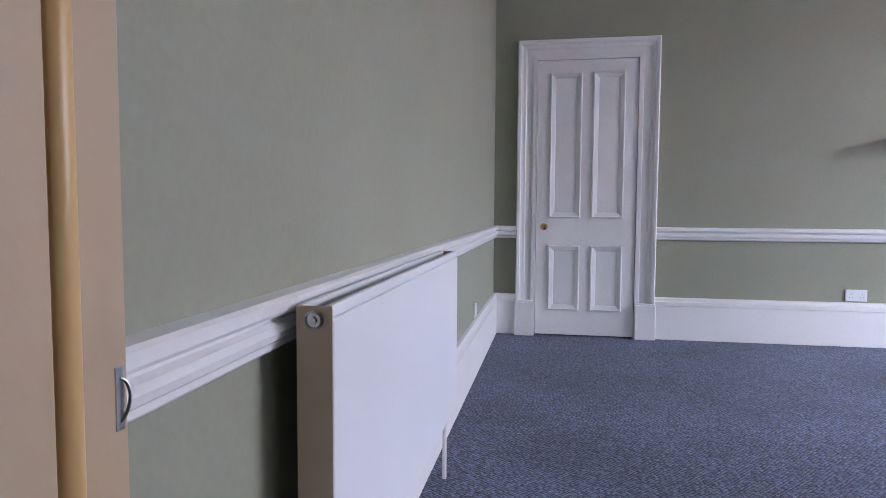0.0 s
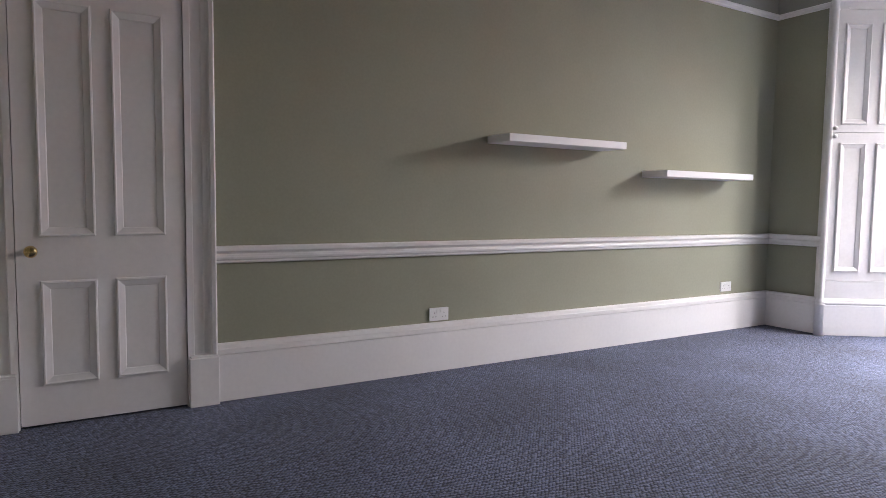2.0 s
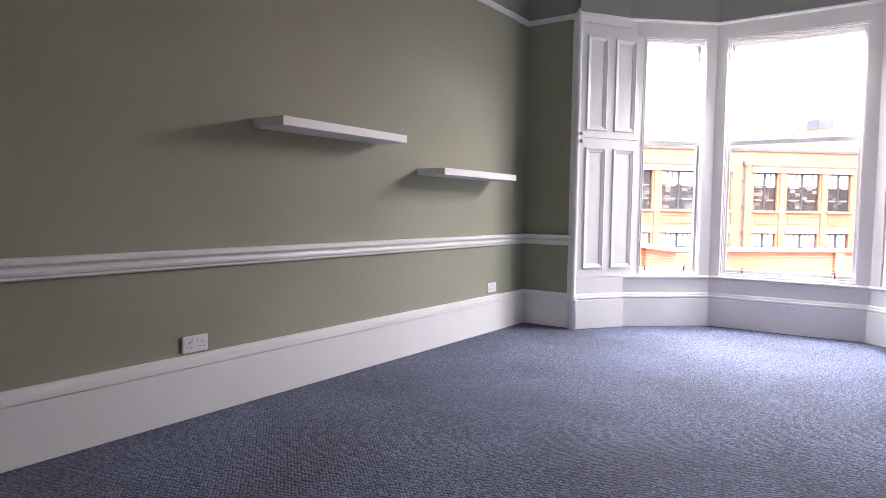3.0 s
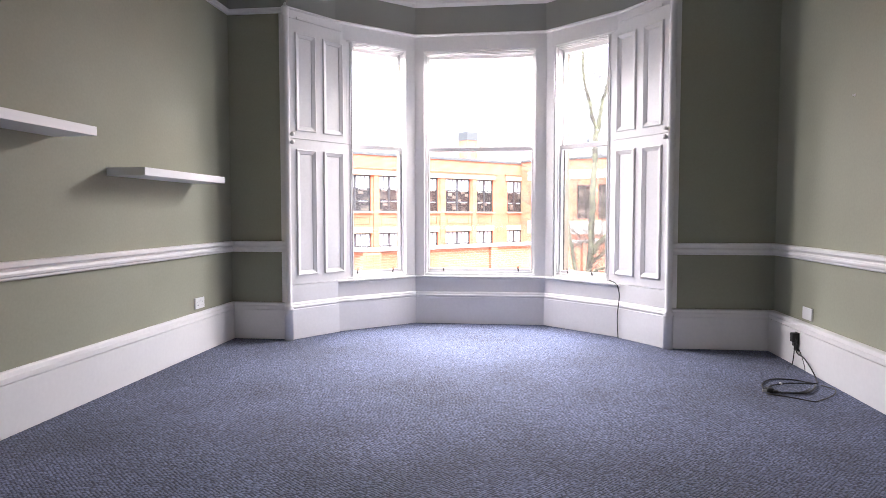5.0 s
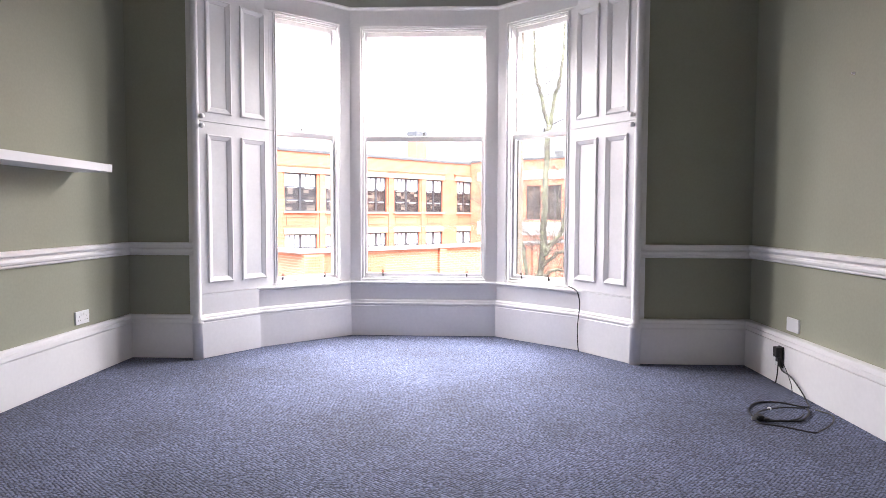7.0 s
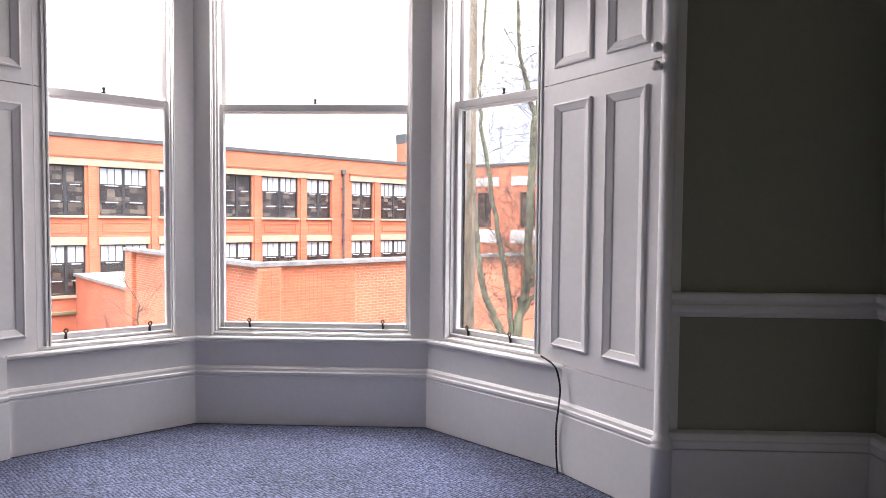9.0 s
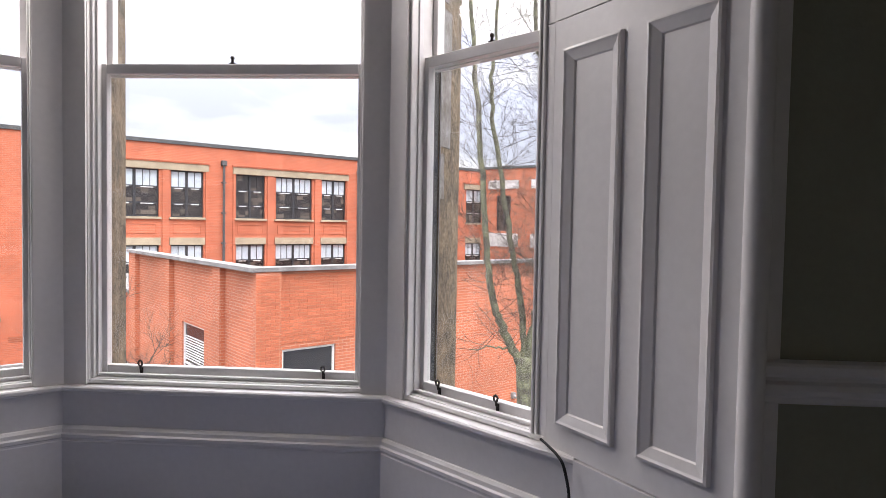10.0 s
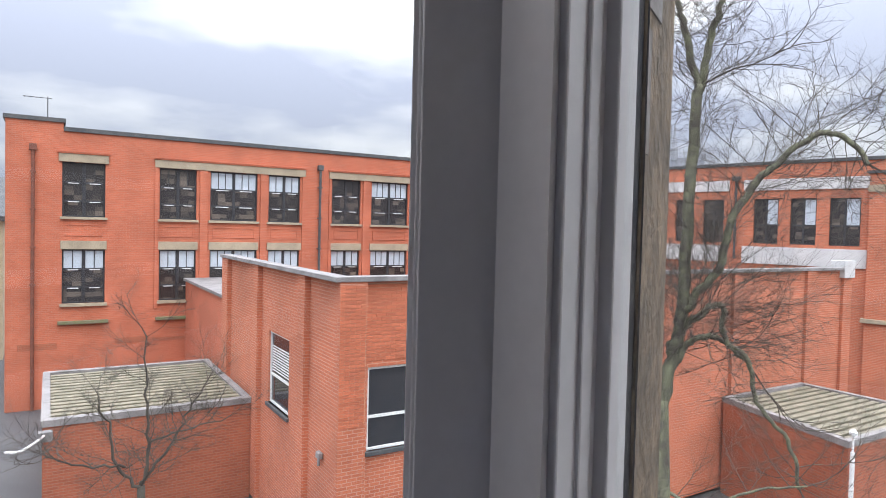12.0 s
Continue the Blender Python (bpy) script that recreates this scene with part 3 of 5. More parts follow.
def leaf(bm, x0, x1, z0, z1, y0, y1, panels, k=1.0):
    """A flat leaf from y0 (front) to y1 with openings where its moulded panels sit."""
    xs = sorted({x0, x1, *[v for p in panels for v in p[:2]]})
    zs = sorted({z0, z1, *[v for p in panels for v in p[2:]]})
    for i in range(len(xs) - 1):
        for k in range(len(zs) - 1):
            cx, cz = (xs[i] + xs[i + 1]) / 2, (zs[k] + zs[k + 1]) / 2
            if any(p[0] < cx < p[1] and p[2] < cz < p[3] for p in panels):
                continue
            bm.faces.new([bm.verts.new(v) for v in ((xs[i], y0, zs[k]), (xs[i + 1], y0, zs[k]), (xs[i + 1], y0, zs[k + 1]), (xs[i], y0, zs[k + 1]))])
    for p in panels:
        raised_panel(bm, *p, y0, k)
    bmesh.ops.remove_doubles(bm, verts=bm.verts, dist=0.0005)
    for quad in (((x0, y0, z0), (x0, y1, z0), (x0, y1, z1), (x0, y0, z1)), ((x1, y0, z0), (x1, y0, z1), (x1, y1, z1), (x1, y1, z0)), ((x0, y0, z1), (x0, y1, z1), (x1, y1, z1), (x1, y0, z1)), ((x0, y0, z0), (x1, y0, z0), (x1, y1, z0), (x0, y1, z0)), ((x0, y1, z0), (x1, y1, z0), (x1, y1, z1), (x0, y1, z1))):
        bm.faces.new([bm.verts.new(v) for v in quad])
    bmesh.ops.remove_doubles(bm, verts=bm.verts, dist=0.0005)
    return bm


def shutters(start, end, mirrored):
    """Panelled window shutters folded on the bay's splay, in two tiers, with turned knobs."""
    m, length = facet_frame(start, end)
    case = thing("window_shutter", m, "white panelled folding window shutters closed against the bay's splay", "shutter", "bay shutters")
    gap = 0.002
    def flip(x0, x1):
        return (length - x1, length - x0) if mirrored else (x0, x1)
    SPLIT = 1.770
    for z0, z1, name in ((0.486, SPLIT - gap, "lower_leaf"), (SPLIT + gap, 2.80, "upper_leaf")):
        pans = []
        for a, b in ((0.080, 0.288), (0.367, 0.588)):
            k = length / 0.69
            x0, x1 = flip(a * k, b * k)
            pans.append((x0, x1, 0.564 if name == "lower_leaf" else 1.838, 1.680 if name == "lower_leaf" else 2.69))
        bm = bmesh.new()
        leaf(bm, 0.0, length, z0, z1, 0.004, 0.040, pans)
        lf = part(name, bm, WHITE, case)
        x = flip(0.032, 0.032)[0]
        knob = bmesh.new()
        turn = Matrix.Translation((x, 0.004, SPLIT + (0.035 if name == "upper_leaf" else -0.035))) @ Matrix.Rotation(radians(90), 4, "X")
        lathe(knob, [(0.013, 0), (0.013, 0.012), (0.018, 0.016), (0.020, 0.026), (0.017, 0.038), (0.007, 0.043)], turn, 16)
        part("knob", knob, WHITE, lf, "small white turned knob", smooth=True)
    bead = bmesh.new()
    for a, b, y in ((0.667, 0.682, -0.004), (0.683, 0.694, -0.009)):
        x0, x1 = flip(a * length / 0.69, b * length / 0.69)
        box(bead, x0, x1, y, 0.006, 0.486, 2.80, 0.004)
    part("edge_bead", bead, WHITE, case)
    head = bmesh.new()
    leaf(head, 0.0, length, 2.803, RAIL - 0.016, 0.004, 0.040, [])
    part("head_board", head, WHITE, case)
    x0, x1 = flip(0.1, 0.30)
    batten = bmesh.new()
    box(batten, x0, x1, -0.008, 0.004, 2.80, 2.822, 0.003)
    part("batten", batten, WHITE, case)
    return case


SHUT = (6.80, MID + 1.19)
SHUT2 = (6.80, MID - 1.19)
shutters(A, SHUT, False)
shutters(SHUT2, A2, True)
for (ax, ay), (sx, sy) in ((A, SHUT), (A2, SHUT2)):
    fill = bmesh.new()
    s = 1 if ay > MID else -1
    prism(fill, [(ax + 0.03, ay + 0.05 * s), (sx - 0.005, sy + 0.05 * s), (sx + 0.05, sy + 0.10 * s), (6.55, ay + 0.10 * s), (ax + 0.05, ay + 0.10 * s)], 0.0, RAIL)
    structure(part("trim_shutter_box", fill, WHITE))

# turned corner beads of the bay opening
for y in (MID + 1.615, MID - 1.615):
    bm = bmesh.new()
    lathe(bm, [(0.042, 0), (0.042, 0.262), (0.046, 0.268), (0.046, 0.278), (0.040, 0.288), (0.042, 0.298), (0.040, 0.306), (0.032, 0.318), (0.028, 0.334), (0.028, RAIL - 0.09), (0.033, RAIL - 0.08), (0.028, RAIL - 0.07), (0.028, RAIL - 0.03), (0.036, RAIL - 0.012), (0.036, RAIL), (0.014, RAIL + 0.012), (0.018, RAIL + 0.022), (0.008, RAIL + 0.04)], Matrix.Translation((6.214, y, 0)), 24)
    structure(part("trim_corner_bead", bm, WHITE, smooth=True))

# ---- the panelled door in the north wall ----
door = thing("door_1", pose(0, 0, 0), "closed white four-panel wooden door with a brass knob", "door")
door["kind"] = "structure"
bm = bmesh.new()
DY = 0.016
leaf(bm, DOOR_X0 + 0.004, DOOR_X1 - 0.004, 0.012, DOOR_TOP - 0.004, DY, DY + 0.044, [(0.386, 0.630, 0.937, 2.062), (0.712, 0.954, 0.937, 2.062), (0.386, 0.630, 0.207, 0.722), (0.712, 0.954, 0.207, 0.722)], 1.25)
slab = part("door_leaf", bm, WHITE, door)
knob = bmesh.new()
lathe(knob, [(0.026, 0), (0.026, 0.005), (0.010, 0.008), (0.009, 0.03), (0.022, 0.038), (0.029, 0.05), (0.027, 0.062), (0.015, 0.07)], Matrix.Translation((0.352, DY, 0.868)) @ Matrix.Rotation(radians(90), 4, "X"), 20)
part("door_knob", knob, BRASS, slab, "round polished brass door knob", smooth=True)
jamb = bmesh.new()
box(jamb, DOOR_X0 - 0.03, DOOR_X0, 0.004, 0.2, 0, DOOR_TOP + 0.03)
box(jamb, DOOR_X1, DOOR_X1 + 0.03, 0.004, 0.2, 0, DOOR_TOP + 0.03)
box(jamb, DOOR_X0, DOOR_X1, 0.004, 0.2, DOOR_TOP, DOOR_TOP + 0.03)
part("door_frame", jamb, WHITE, door)


def architrave(bm, x0, x1, top, wall_y, wide):
    """A moulded surround: stepped profile from the inner edge outwards, mitred at the head."""
    prof = [(0, 0), (0, -0.012), (0.012, -0.018), (0.022, -0.018), (0.03, -0.012), (0.075, -0.016), (0.083, -0.022), (0.10, -0.024), (wide - 0.032, -0.03), (wide - 0.026, -0.046), (wide - 0.008, -0.05), (wide, -0.044), (wide, 0)]
    rows = []
    for w, d in prof:
        rows.append([bm.verts.new(v) for v in ((x0 - w, wall_y + d, 0.0), (x0 - w, wall_y + d, top + w), (x1 + w, wall_y + d, top + w), (x1 + w, wall_y + d, 0.0))])
    for a, b in zip(rows, rows[1:]):
        for k in range(3):
            bm.faces.new((a[k], a[k + 1], b[k + 1], b[k]))
    return bm


bm = architrave(bmesh.new(), DOOR_X0 - 0.006, DOOR_X1 + 0.006, DOOR_TOP + 0.006, NORTH, 0.145)
part("architrave", bm, WHITE, door)
for x0, x1 in ((DOOR_X0 - 0.158, DOOR_X0 - 0.004), (DOOR_X1 + 0.004, DOOR_X1 + 0.158)):
    bm = bmesh.new()
    box(bm, x0, x1, NORTH - 0.058, NORTH, 0, 0.268, 0.004)
    box(bm, x0 + 0.006, x1 - 0.006, NORTH - 0.053, NORTH, 0.264, 0.28, 0.004)
    part("plinth_block", bm, WHITE, door)
# near-black strip that stands in for the shade under the leaf
part("threshold_shade", box(bmesh.new(), DOOR_X0, DOOR_X1, 0.06, 0.12, 0.001, 0.011), DARK, door)

# the doorway that the walk starts in
entry = thing("door_frame", pose(0, 0, 0), "doorway lining toned as in warm shade, with a steel latch keep", "door frame")
entry["kind"] = "structure"
for x0, x1, s in ((ENT_X0 - 0.03, ENT_X0, 1), (ENT_X1, ENT_X1 + 0.03, -1)):
    bm = bmesh.new()
    box(bm, x0, x1, SILL_Y - 0.30, SILL_Y + 0.03, 0, ENT_TOP, 0.002)
    part("jamb", bm, JAMB, entry)
    bm = bmesh.new()
    e = ENT_X0 if s > 0 else ENT_X1
    box(bm, min(e, e + 0.012 * s), max(e, e + 0.012 * s), SILL_Y - 0.20, SILL_Y - 0.074, 0, ENT_TOP - 0.03, 0.003)
    part("door_stop", bm, JAMB, entry)
    bm = bmesh.new()
    tube(bm, [(e + 0.002 * s, SILL_Y - 0.056, 0.0), (e + 0.002 * s, SILL_Y - 0.056, ENT_TOP - 0.012)], 0.016, 0.016, 14)
    part("stop_bead", bm, STOP, entry, "rounded bead toned as a lit edge", smooth=True)
bm = bmesh.new()
box(bm, ENT_X0 - 0.03, ENT_X1 + 0.03, SILL_Y - 0.30, SILL_Y + 0.03, ENT_TOP, ENT_TOP + 0.03)
part("head", bm, JAMB, entry)
bm = bmesh.new()
box(bm, ENT_X0 - 0.001, ENT_X0 + 0.0012, SILL_Y + 0.012, SILL_Y + 0.024, 0.806, 0.868, 0.0005)
tube(bm, smooth_line([(ENT_X0 + 0.001, SILL_Y + 0.018, 0.856), (ENT_X0 + 0.004, SILL_Y + 0.023, 0.852), (ENT_X0 + 0.006, SILL_Y + 0.026, 0.838), (ENT_X0 + 0.004, SILL_Y + 0.023, 0.822), (ENT_X0 + 0.001, SILL_Y + 0.018, 0.814)], 4), 0.0018, 0.0018, 8)
part("latch_keep", bm, STEEL, entry, "worn steel latch keep")

# ---- things in the room ----
def radiator(m):
    """A double-panel convector radiator with a flat front, folded top edge, side covers, top cover and feed pipes."""
    r = thing("radiator", m, "long white double-panel radiator on the sage wall", "radiator")
    L, D, H, Z = 1.400, 0.068, 0.60, 0.255
    front = bmesh.new()
    box(front, 0.002, L - 0.002, D - 0.014, D, Z, Z + H - 0.024, 0.004)
    part("front_panel", front, RADW, r)
    part("top_fold", box(bmesh.new(), 0.002, L - 0.002, D - 0.016, D - 0.002, Z + H - 0.0235, Z + H, 0.004), RADW, r)
    part("back_panel", box(bmesh.new(), 0.004, L - 0.004, 0.0, 0.014, Z, Z + H, 0.004), RADW, r)
    for x0, x1 in ((0.0, 0.003), (L - 0.003, L)):
        part("side_cover", box(bmesh.new(), x0, x1, 0.002, D - 0.002, Z + 0.01, Z + H - 0.002), RADSHADE, r, "side cover toned as in warm shade")
    part("top_cover", box(bmesh.new(), 0.003, L - 0.003, 0.013, D - 0.015, Z + H - 0.040, Z + H - 0.034), RADSHADE, r, "top cover toned as in warm shade")
    fins = bmesh.new()
    for i in range(52):
        x = 0.02 + (L - 0.04) * i / 51
        box(fins, x - 0.001, x + 0.001, 0.016, D - 0.016, Z + 0.03, Z + H - 0.03)
    part("convector_fins", fins, RADW, r)
    for x, s in ((0.0, -1), (L, 1)):
        plug = bmesh.new()
        turn = Matrix.Translation((x, D * 0.5, Z + H - 0.026)) @ Matrix.Rotation(radians(90 * s), 4, "Y")
        lathe(plug, [(0.017, 0), (0.017, 0.004), (0.013, 0.006), (0.013, 0.003), (0.006, 0.003), (0.006, 0.009)], turn, 16)
        part("bleed_plug", plug, STEEL, r, "round metal bleed plug")
    for x in (0.10, L - 0.10):
        valve = bmesh.new()
        lathe(valve, [(0.008, 0), (0.008, Z - 0.05), (0.014, Z - 0.045), (0.014, Z - 0.01), (0.009, Z)], Matrix.Translation((x, D - 0.03, 0)), 12)
        part("valve_pipe", valve, WHITE, r, "white painted feed pipe")
    for x in (0.25, L - 0.25):
        part("wall_bracket", box(bmesh.new(), x - 0.02, x + 0.02, -0.05, 0.001, Z + 0.06, Z + 0.42, 0.002), RADW, r)
    return r


# local x runs north along the west wall, local y into the room
radiator(Matrix(((0, 1, 0, 0.005), (1, 0, 0, -4.100), (0, 0, 1, 0), (0, 0, 0, 1))))


def wall_shelf(x0, x1, top, label):
    s = thing("wall_shelf", pose(x0, NORTH, top - 0.05), label, "shelf", "floating shelves")
    bm = bmesh.new()
    box(bm, 0, x1 - x0, -0.255, 0, 0, 0.05, 0.0015)
    part("board", bm, SHELF, s)
    return s


wall_shelf(3.004, 4.068, 1.583, "white floating shelf, empty, on the sage wall")
wall_shelf(4.515, 5.597, 1.398, "white floating shelf, empty, lower and near the window")


def socket(m, wide, label, switches=0, holes=0):
    """A moulded white wall plate on a pattress box; local -y faces the room."""
    s = thing("wall_socket", m, label, "socket", "wall sockets")
    h = 0.086
    bm = bmesh.new()
    box(bm, -wide / 2, wide / 2, -0.012, 0, -h / 2, h / 2, 0.003)
    part("face_plate", bm, PLASTIC, s)
    part("back_box", box(bmesh.new(), -wide / 2 + 0.003, wide / 2 - 0.003, -0.002, 0.004, -h / 2 + 0.003, h / 2 - 0.003), PLASTIC, s)
    for i in range(switches):
        x = (i - (switches - 1) / 2) * 0.03
        part("switch", box(bmesh.new(), x - 0.006, x + 0.006, -0.016, -0.011, 0.012, 0.03, 0.001), PLASTIC, s)
    for i in range(holes):
        x = (-0.037, 0.037)[i]
        bm = bmesh.new()
        box(bm, x - 0.002, x + 0.002, -0.0125, -0.011, 0.004, 0.013)
        box(bm, x - 0.0145, x - 0.008, -0.0125, -0.011, -0.018, -0.014)
        box(bm, x + 0.008, x + 0.0145, -0.0125, -0.011, -0.018, -0.014)
        part("pin_holes", bm, DARK, s, "dark pin slots")
    return s


socket(pose(2.63, NORTH, 0.384), 0.146, "white double wall socket with two switches", 2, 2)
socket(pose(5.635, NORTH, 0.400), 0.146, "white double wall socket near the window corner", 2, 2)
socket(pose(5.615, SOUTH, 0.396, 0, 0, 180), 0.146, "white blank double wall plate above the skirting")
socket(pose(WEST, -1.23, 0.388, 0, 0, 90), 0.086, "white single wall plate beside the radiator")

# adapter plugged in at the skirting, with its coil of lead on the carpet
skin = SOUTH + 0.052
ad = thing("power_adapter", pose(5.655, skin, 0.19), "black plug-in power adapter at the white skirting", "adapter")
bm = bmesh.new()
box(bm, -0.032, 0.032, 0, 0.008, -0.070, 0.064, 0.003)
box(bm, -0.024, 0.024, 0.008, 0.045, -0.005, 0.060, 0.005)
box(bm, -0.020, 0.020, 0.008, 0.03, -0.060, -0.003, 0.004)
part("body", bm, RUBBER, ad)
part("label_plate", box(bmesh.new(), -0.012, 0.012, 0.0295, 0.0315, -0.056, -0.034), PLASTIC, ad, "small white sticker")
lead = thing("coiled_cable", pose(0, 0, 0), "thin black cable lying in loose loops on the carpet", "cable")
bm = bmesh.new()
tube(bm, smooth_line([(5.655, skin + 0.02, 0.15), (5.65, skin + 0.025, 0.09), (5.66, skin + 0.03, 0.02), (5.71, skin + 0.02, 0.005)]), 0.004)
part("short_lead", bm, RUBBER, lead)
# the long lead drops to the carpet and runs round a wide and two narrow loops
bm = bmesh.new()
drop = [(5.645, skin + 0.02, 0.145), (5.60, skin + 0.02, 0.11), (5.50, skin + 0.02, 0.10), (5.38, skin + 0.025, 0.06), (5.28, skin + 0.03, 0.006)]
wide_loop = [(5.17, -4.43), (5.25, -4.33), (5.26, -4.22), (5.20, -4.14), (5.08, -4.07), (4.97, -4.05)]
tube(bm, smooth_line(drop + [(x, y, 0.006) for x, y in wide_loop], 8), 0.0045)
part("long_lead", bm, RUBBER, lead)
for loop, rad in (([(4.96, -4.05), (5.05, -4.11), (5.11, -4.20), (5.14, -4.29), (5.15, -4.41)], 0.0045), ([(4.94, -4.07), (4.90, -4.13), (4.90, -4.24), (4.95, -4.31), (5.05, -4.38), (5.14, -4.42)], 0.006), ([(4.93, -4.05), (4.89, -4.12), (4.91, -4.22), (4.96, -4.29), (5.03, -4.34)], 0.0045), ([(4.90, -4.03), (4.85, -4.04), (4.80, -4.13), (4.72, -4.23), (4.75, -4.28), (4.82, -4.36), (4.92, -4.44), (5.02, -4.48), (5.12, -4.45)], 0.0045)):
    bm = bmesh.new()
    tube(bm, smooth_line([(x, y, 0.011 if 0 < k < len(loop) - 1 else 0.006) for k, (x, y) in enumerate(loop)], 8), rad)
    part("lead_loop", bm, RUBBER, lead)
bm = bmesh.new()
tube(bm, smooth_line([(5.645, skin + 0.02, 0.22), (5.59, skin + 0.03, 0.18), (5.51, skin + 0.03, 0.11), (5.46, skin + 0.03, 0.05), (5.45, skin + 0.03, 0.004)]), 0.0025)
part("thin_lead", bm, RUBBER, lead)
bm = bmesh.new()
box(bm, 4.915, 4.965, -4.085, -4.045, 0.003, 0.030, 0.007)
box(bm, 4.90, 4.93, -4.105, -4.075, 0.003, 0.022, 0.006)
part("cable_plug", bm, RUBBER, lead)
part("cable_tie", box(bmesh.new(), 4.925, 4.94, -4.045, -4.02, 0.004, 0.020, 0.003), STEEL, lead, "small metal tip")
part("white_clip", box(bmesh.new(), 5.105, 5.125, -4.205, -4.19, 0.004, 0.018, 0.002), PLASTIC, lead, "small white clip")

# aerial lead down the south side of the bay
u = (Vector(B2) - Vector(A2)).normalized()
inn = Vector((u.y, -u.x)) * -1
if inn.x > 0:
    inn = -inn
wire = thing("aerial_cable", pose(0, 0, 0), "thin black cable hanging from the window board to the carpet", "cable")
p = Vector(B2)
def wp(along, out, z):
    q = p - u * along + inn * out
    return (q.x, q.y, z)
bm = bmesh.new()
tube(bm, smooth_line([wp(-0.13, 0.01, 0.508), wp(-0.08, 0.02, 0.502), wp(-0.03, 0.030, 0.492), wp(0.0, 0.033, 0.47), wp(0.02, 0.03, 0.40), wp(0.018, 0.03, 0.34), wp(0.012, 0.034, 0.27), wp(0.002, 0.032, 0.20), wp(0.004, 0.03, 0.08), wp(0.025, 0.04, 0.004)], 8), 0.0045)
part("lead", bm, RUBBER, wire)

# picture hook left in the south wall
hook = thing("picture_hook", pose(5.073, SOUTH, 1.843), "small pale picture hook in the sage wall", "hook")
bm = bmesh.new()
lathe(bm, [(0.008, 0), (0.008, 0.004), (0.004, 0.006), (0.004, 0.016)], Matrix.Rotation(radians(-90), 4, "X"), 10)
part("pin", bm, PLASTIC, hook)

# ---- outdoors ----
GROUND = -6.5
BRICK = brick_material("red_brick", (0.51, 0.142, 0.072), (0.42, 0.112, 0.056), (0.46, 0.19, 0.130))
BRICK_B = brick_material("orange_brick", (0.51, 0.152, 0.076), (0.42, 0.118, 0.058), (0.52, 0.27, 0.19))
# browner brick, darkened further for the weak light low between the buildings
BRICK_D = brick_material("dimmed_brown_brick", (0.36, 0.105, 0.054), (0.28, 0.080, 0.042), (0.33, 0.15, 0.095))
ASPHALT = material("wet_asphalt", (0.055, 0.058, 0.062), 0.55, second=(0.085, 0.088, 0.09), scale=0.6, grain=0.2, bump=0.004, bump_scale=60)
LINTEL = material("buff_stone", (0.40, 0.33, 0.235), 0.9, second=(0.30, 0.25, 0.18), scale=2.5, grain=0.12, grain_scale=30, bump=0.004)
LEAD = material("grey_coping", (0.27, 0.255, 0.25), 0.82, second=(0.16, 0.15, 0.148), scale=2.0, grain=0.12, grain_scale=25, bump=0.003)
SLATE = material("dark_parapet_cap", (0.055, 0.06, 0.065), 0.7, second=(0.09, 0.09, 0.09), scale=3)
PALE = material("white_render_band", (0.62, 0.61, 0.60), 0.85, second=(0.5, 0.5, 0.5), scale=1.2, grain=0.08)
BLACKF = material("black_window_steel", (0.022, 0.023, 0.028), 0.5, second=(0.035, 0.035, 0.04))
SHEET = material("mossy_roof_sheet", (0.25, 0.222, 0.165), 0.88, second=(0.12, 0.115, 0.078), scale=3.4, grain=0.2, grain_scale=20)
MOSS = material("mossy_ledge", (0.13, 0.14, 0.06), 0.95, second=(0.2, 0.17, 0.12), scale=6)
PVC = material("white_window_plastic", (0.75, 0.75, 0.74), 0.4)
BARK = material("lichened_bark", (0.085, 0.077, 0.064), 0.95, second=(0.20, 0.205, 0.13), scale=9, grain=0.4, grain_scale=45, bump=0.01, bump_scale=30)
TWIG = material("dark_twigs", (0.06, 0.05, 0.042), 0.9, second=(0.10, 0.088, 0.07), scale=5)
CREAM = material("cream_sandstone", (0.52, 0.44, 0.31), 0.9, second=(0.43, 0.36, 0.25), scale=1.5, grain=0.1)
GREYST = material("grey_church_stone", (0.30, 0.31, 0.34), 0.9, second=(0.24, 0.25, 0.28), scale=0.4)


def office_glass(name, dark, light):
    """Dim office behind glass: square-cut mixed tones at furniture scale, glossy in front."""
    m = bpy.data.materials.new(name)
    m.use_nodes = True
    n, l = m.node_tree.nodes, m.node_tree.links
    p = n["Principled BSDF"]
    p.inputs["Roughness"].default_value, p.inputs["Specular IOR Level"].default_value = 0.06, 0.5
    tc, vor, rnd, add, cells = n.new("ShaderNodeTexCoord"), n.new("ShaderNodeTexVoronoi"), n.new("ShaderNodeObjectInfo"), n.new("ShaderNodeVectorMath"), n.new("ShaderNodeMapping")
    add.operation = "ADD"
    vor.distance, vor.inputs["Scale"].default_value, vor.inputs["Randomness"].default_value = "CHEBYCHEV", 1.0, 0.22
    cells.inputs["Scale"].default_value = (3.1, 0.02, 5.2)
    l.new(tc.outputs["Object"], add.inputs[0])
    l.new(rnd.outputs["Random"], add.inputs[1])
    l.new(add.outputs["Vector"], cells.inputs["Vector"])
    l.new(cells.outputs["Vector"], vor.inputs["Vector"])
    ramp2 = n.new("ShaderNodeValToRGB")
    ramp2.color_ramp.elements[0].color, ramp2.color_ramp.elements[1].color = (*dark, 1), (*light, 1)
    ramp2.color_ramp.elements[0].position, ramp2.color_ramp.elements[1].position = 0.62, 1.0
    l.new(vor.outputs["Color"], ramp2.inputs["Fac"])
    l.new(ramp2.outputs["Color"], p.inputs["Base Color"])
    return m


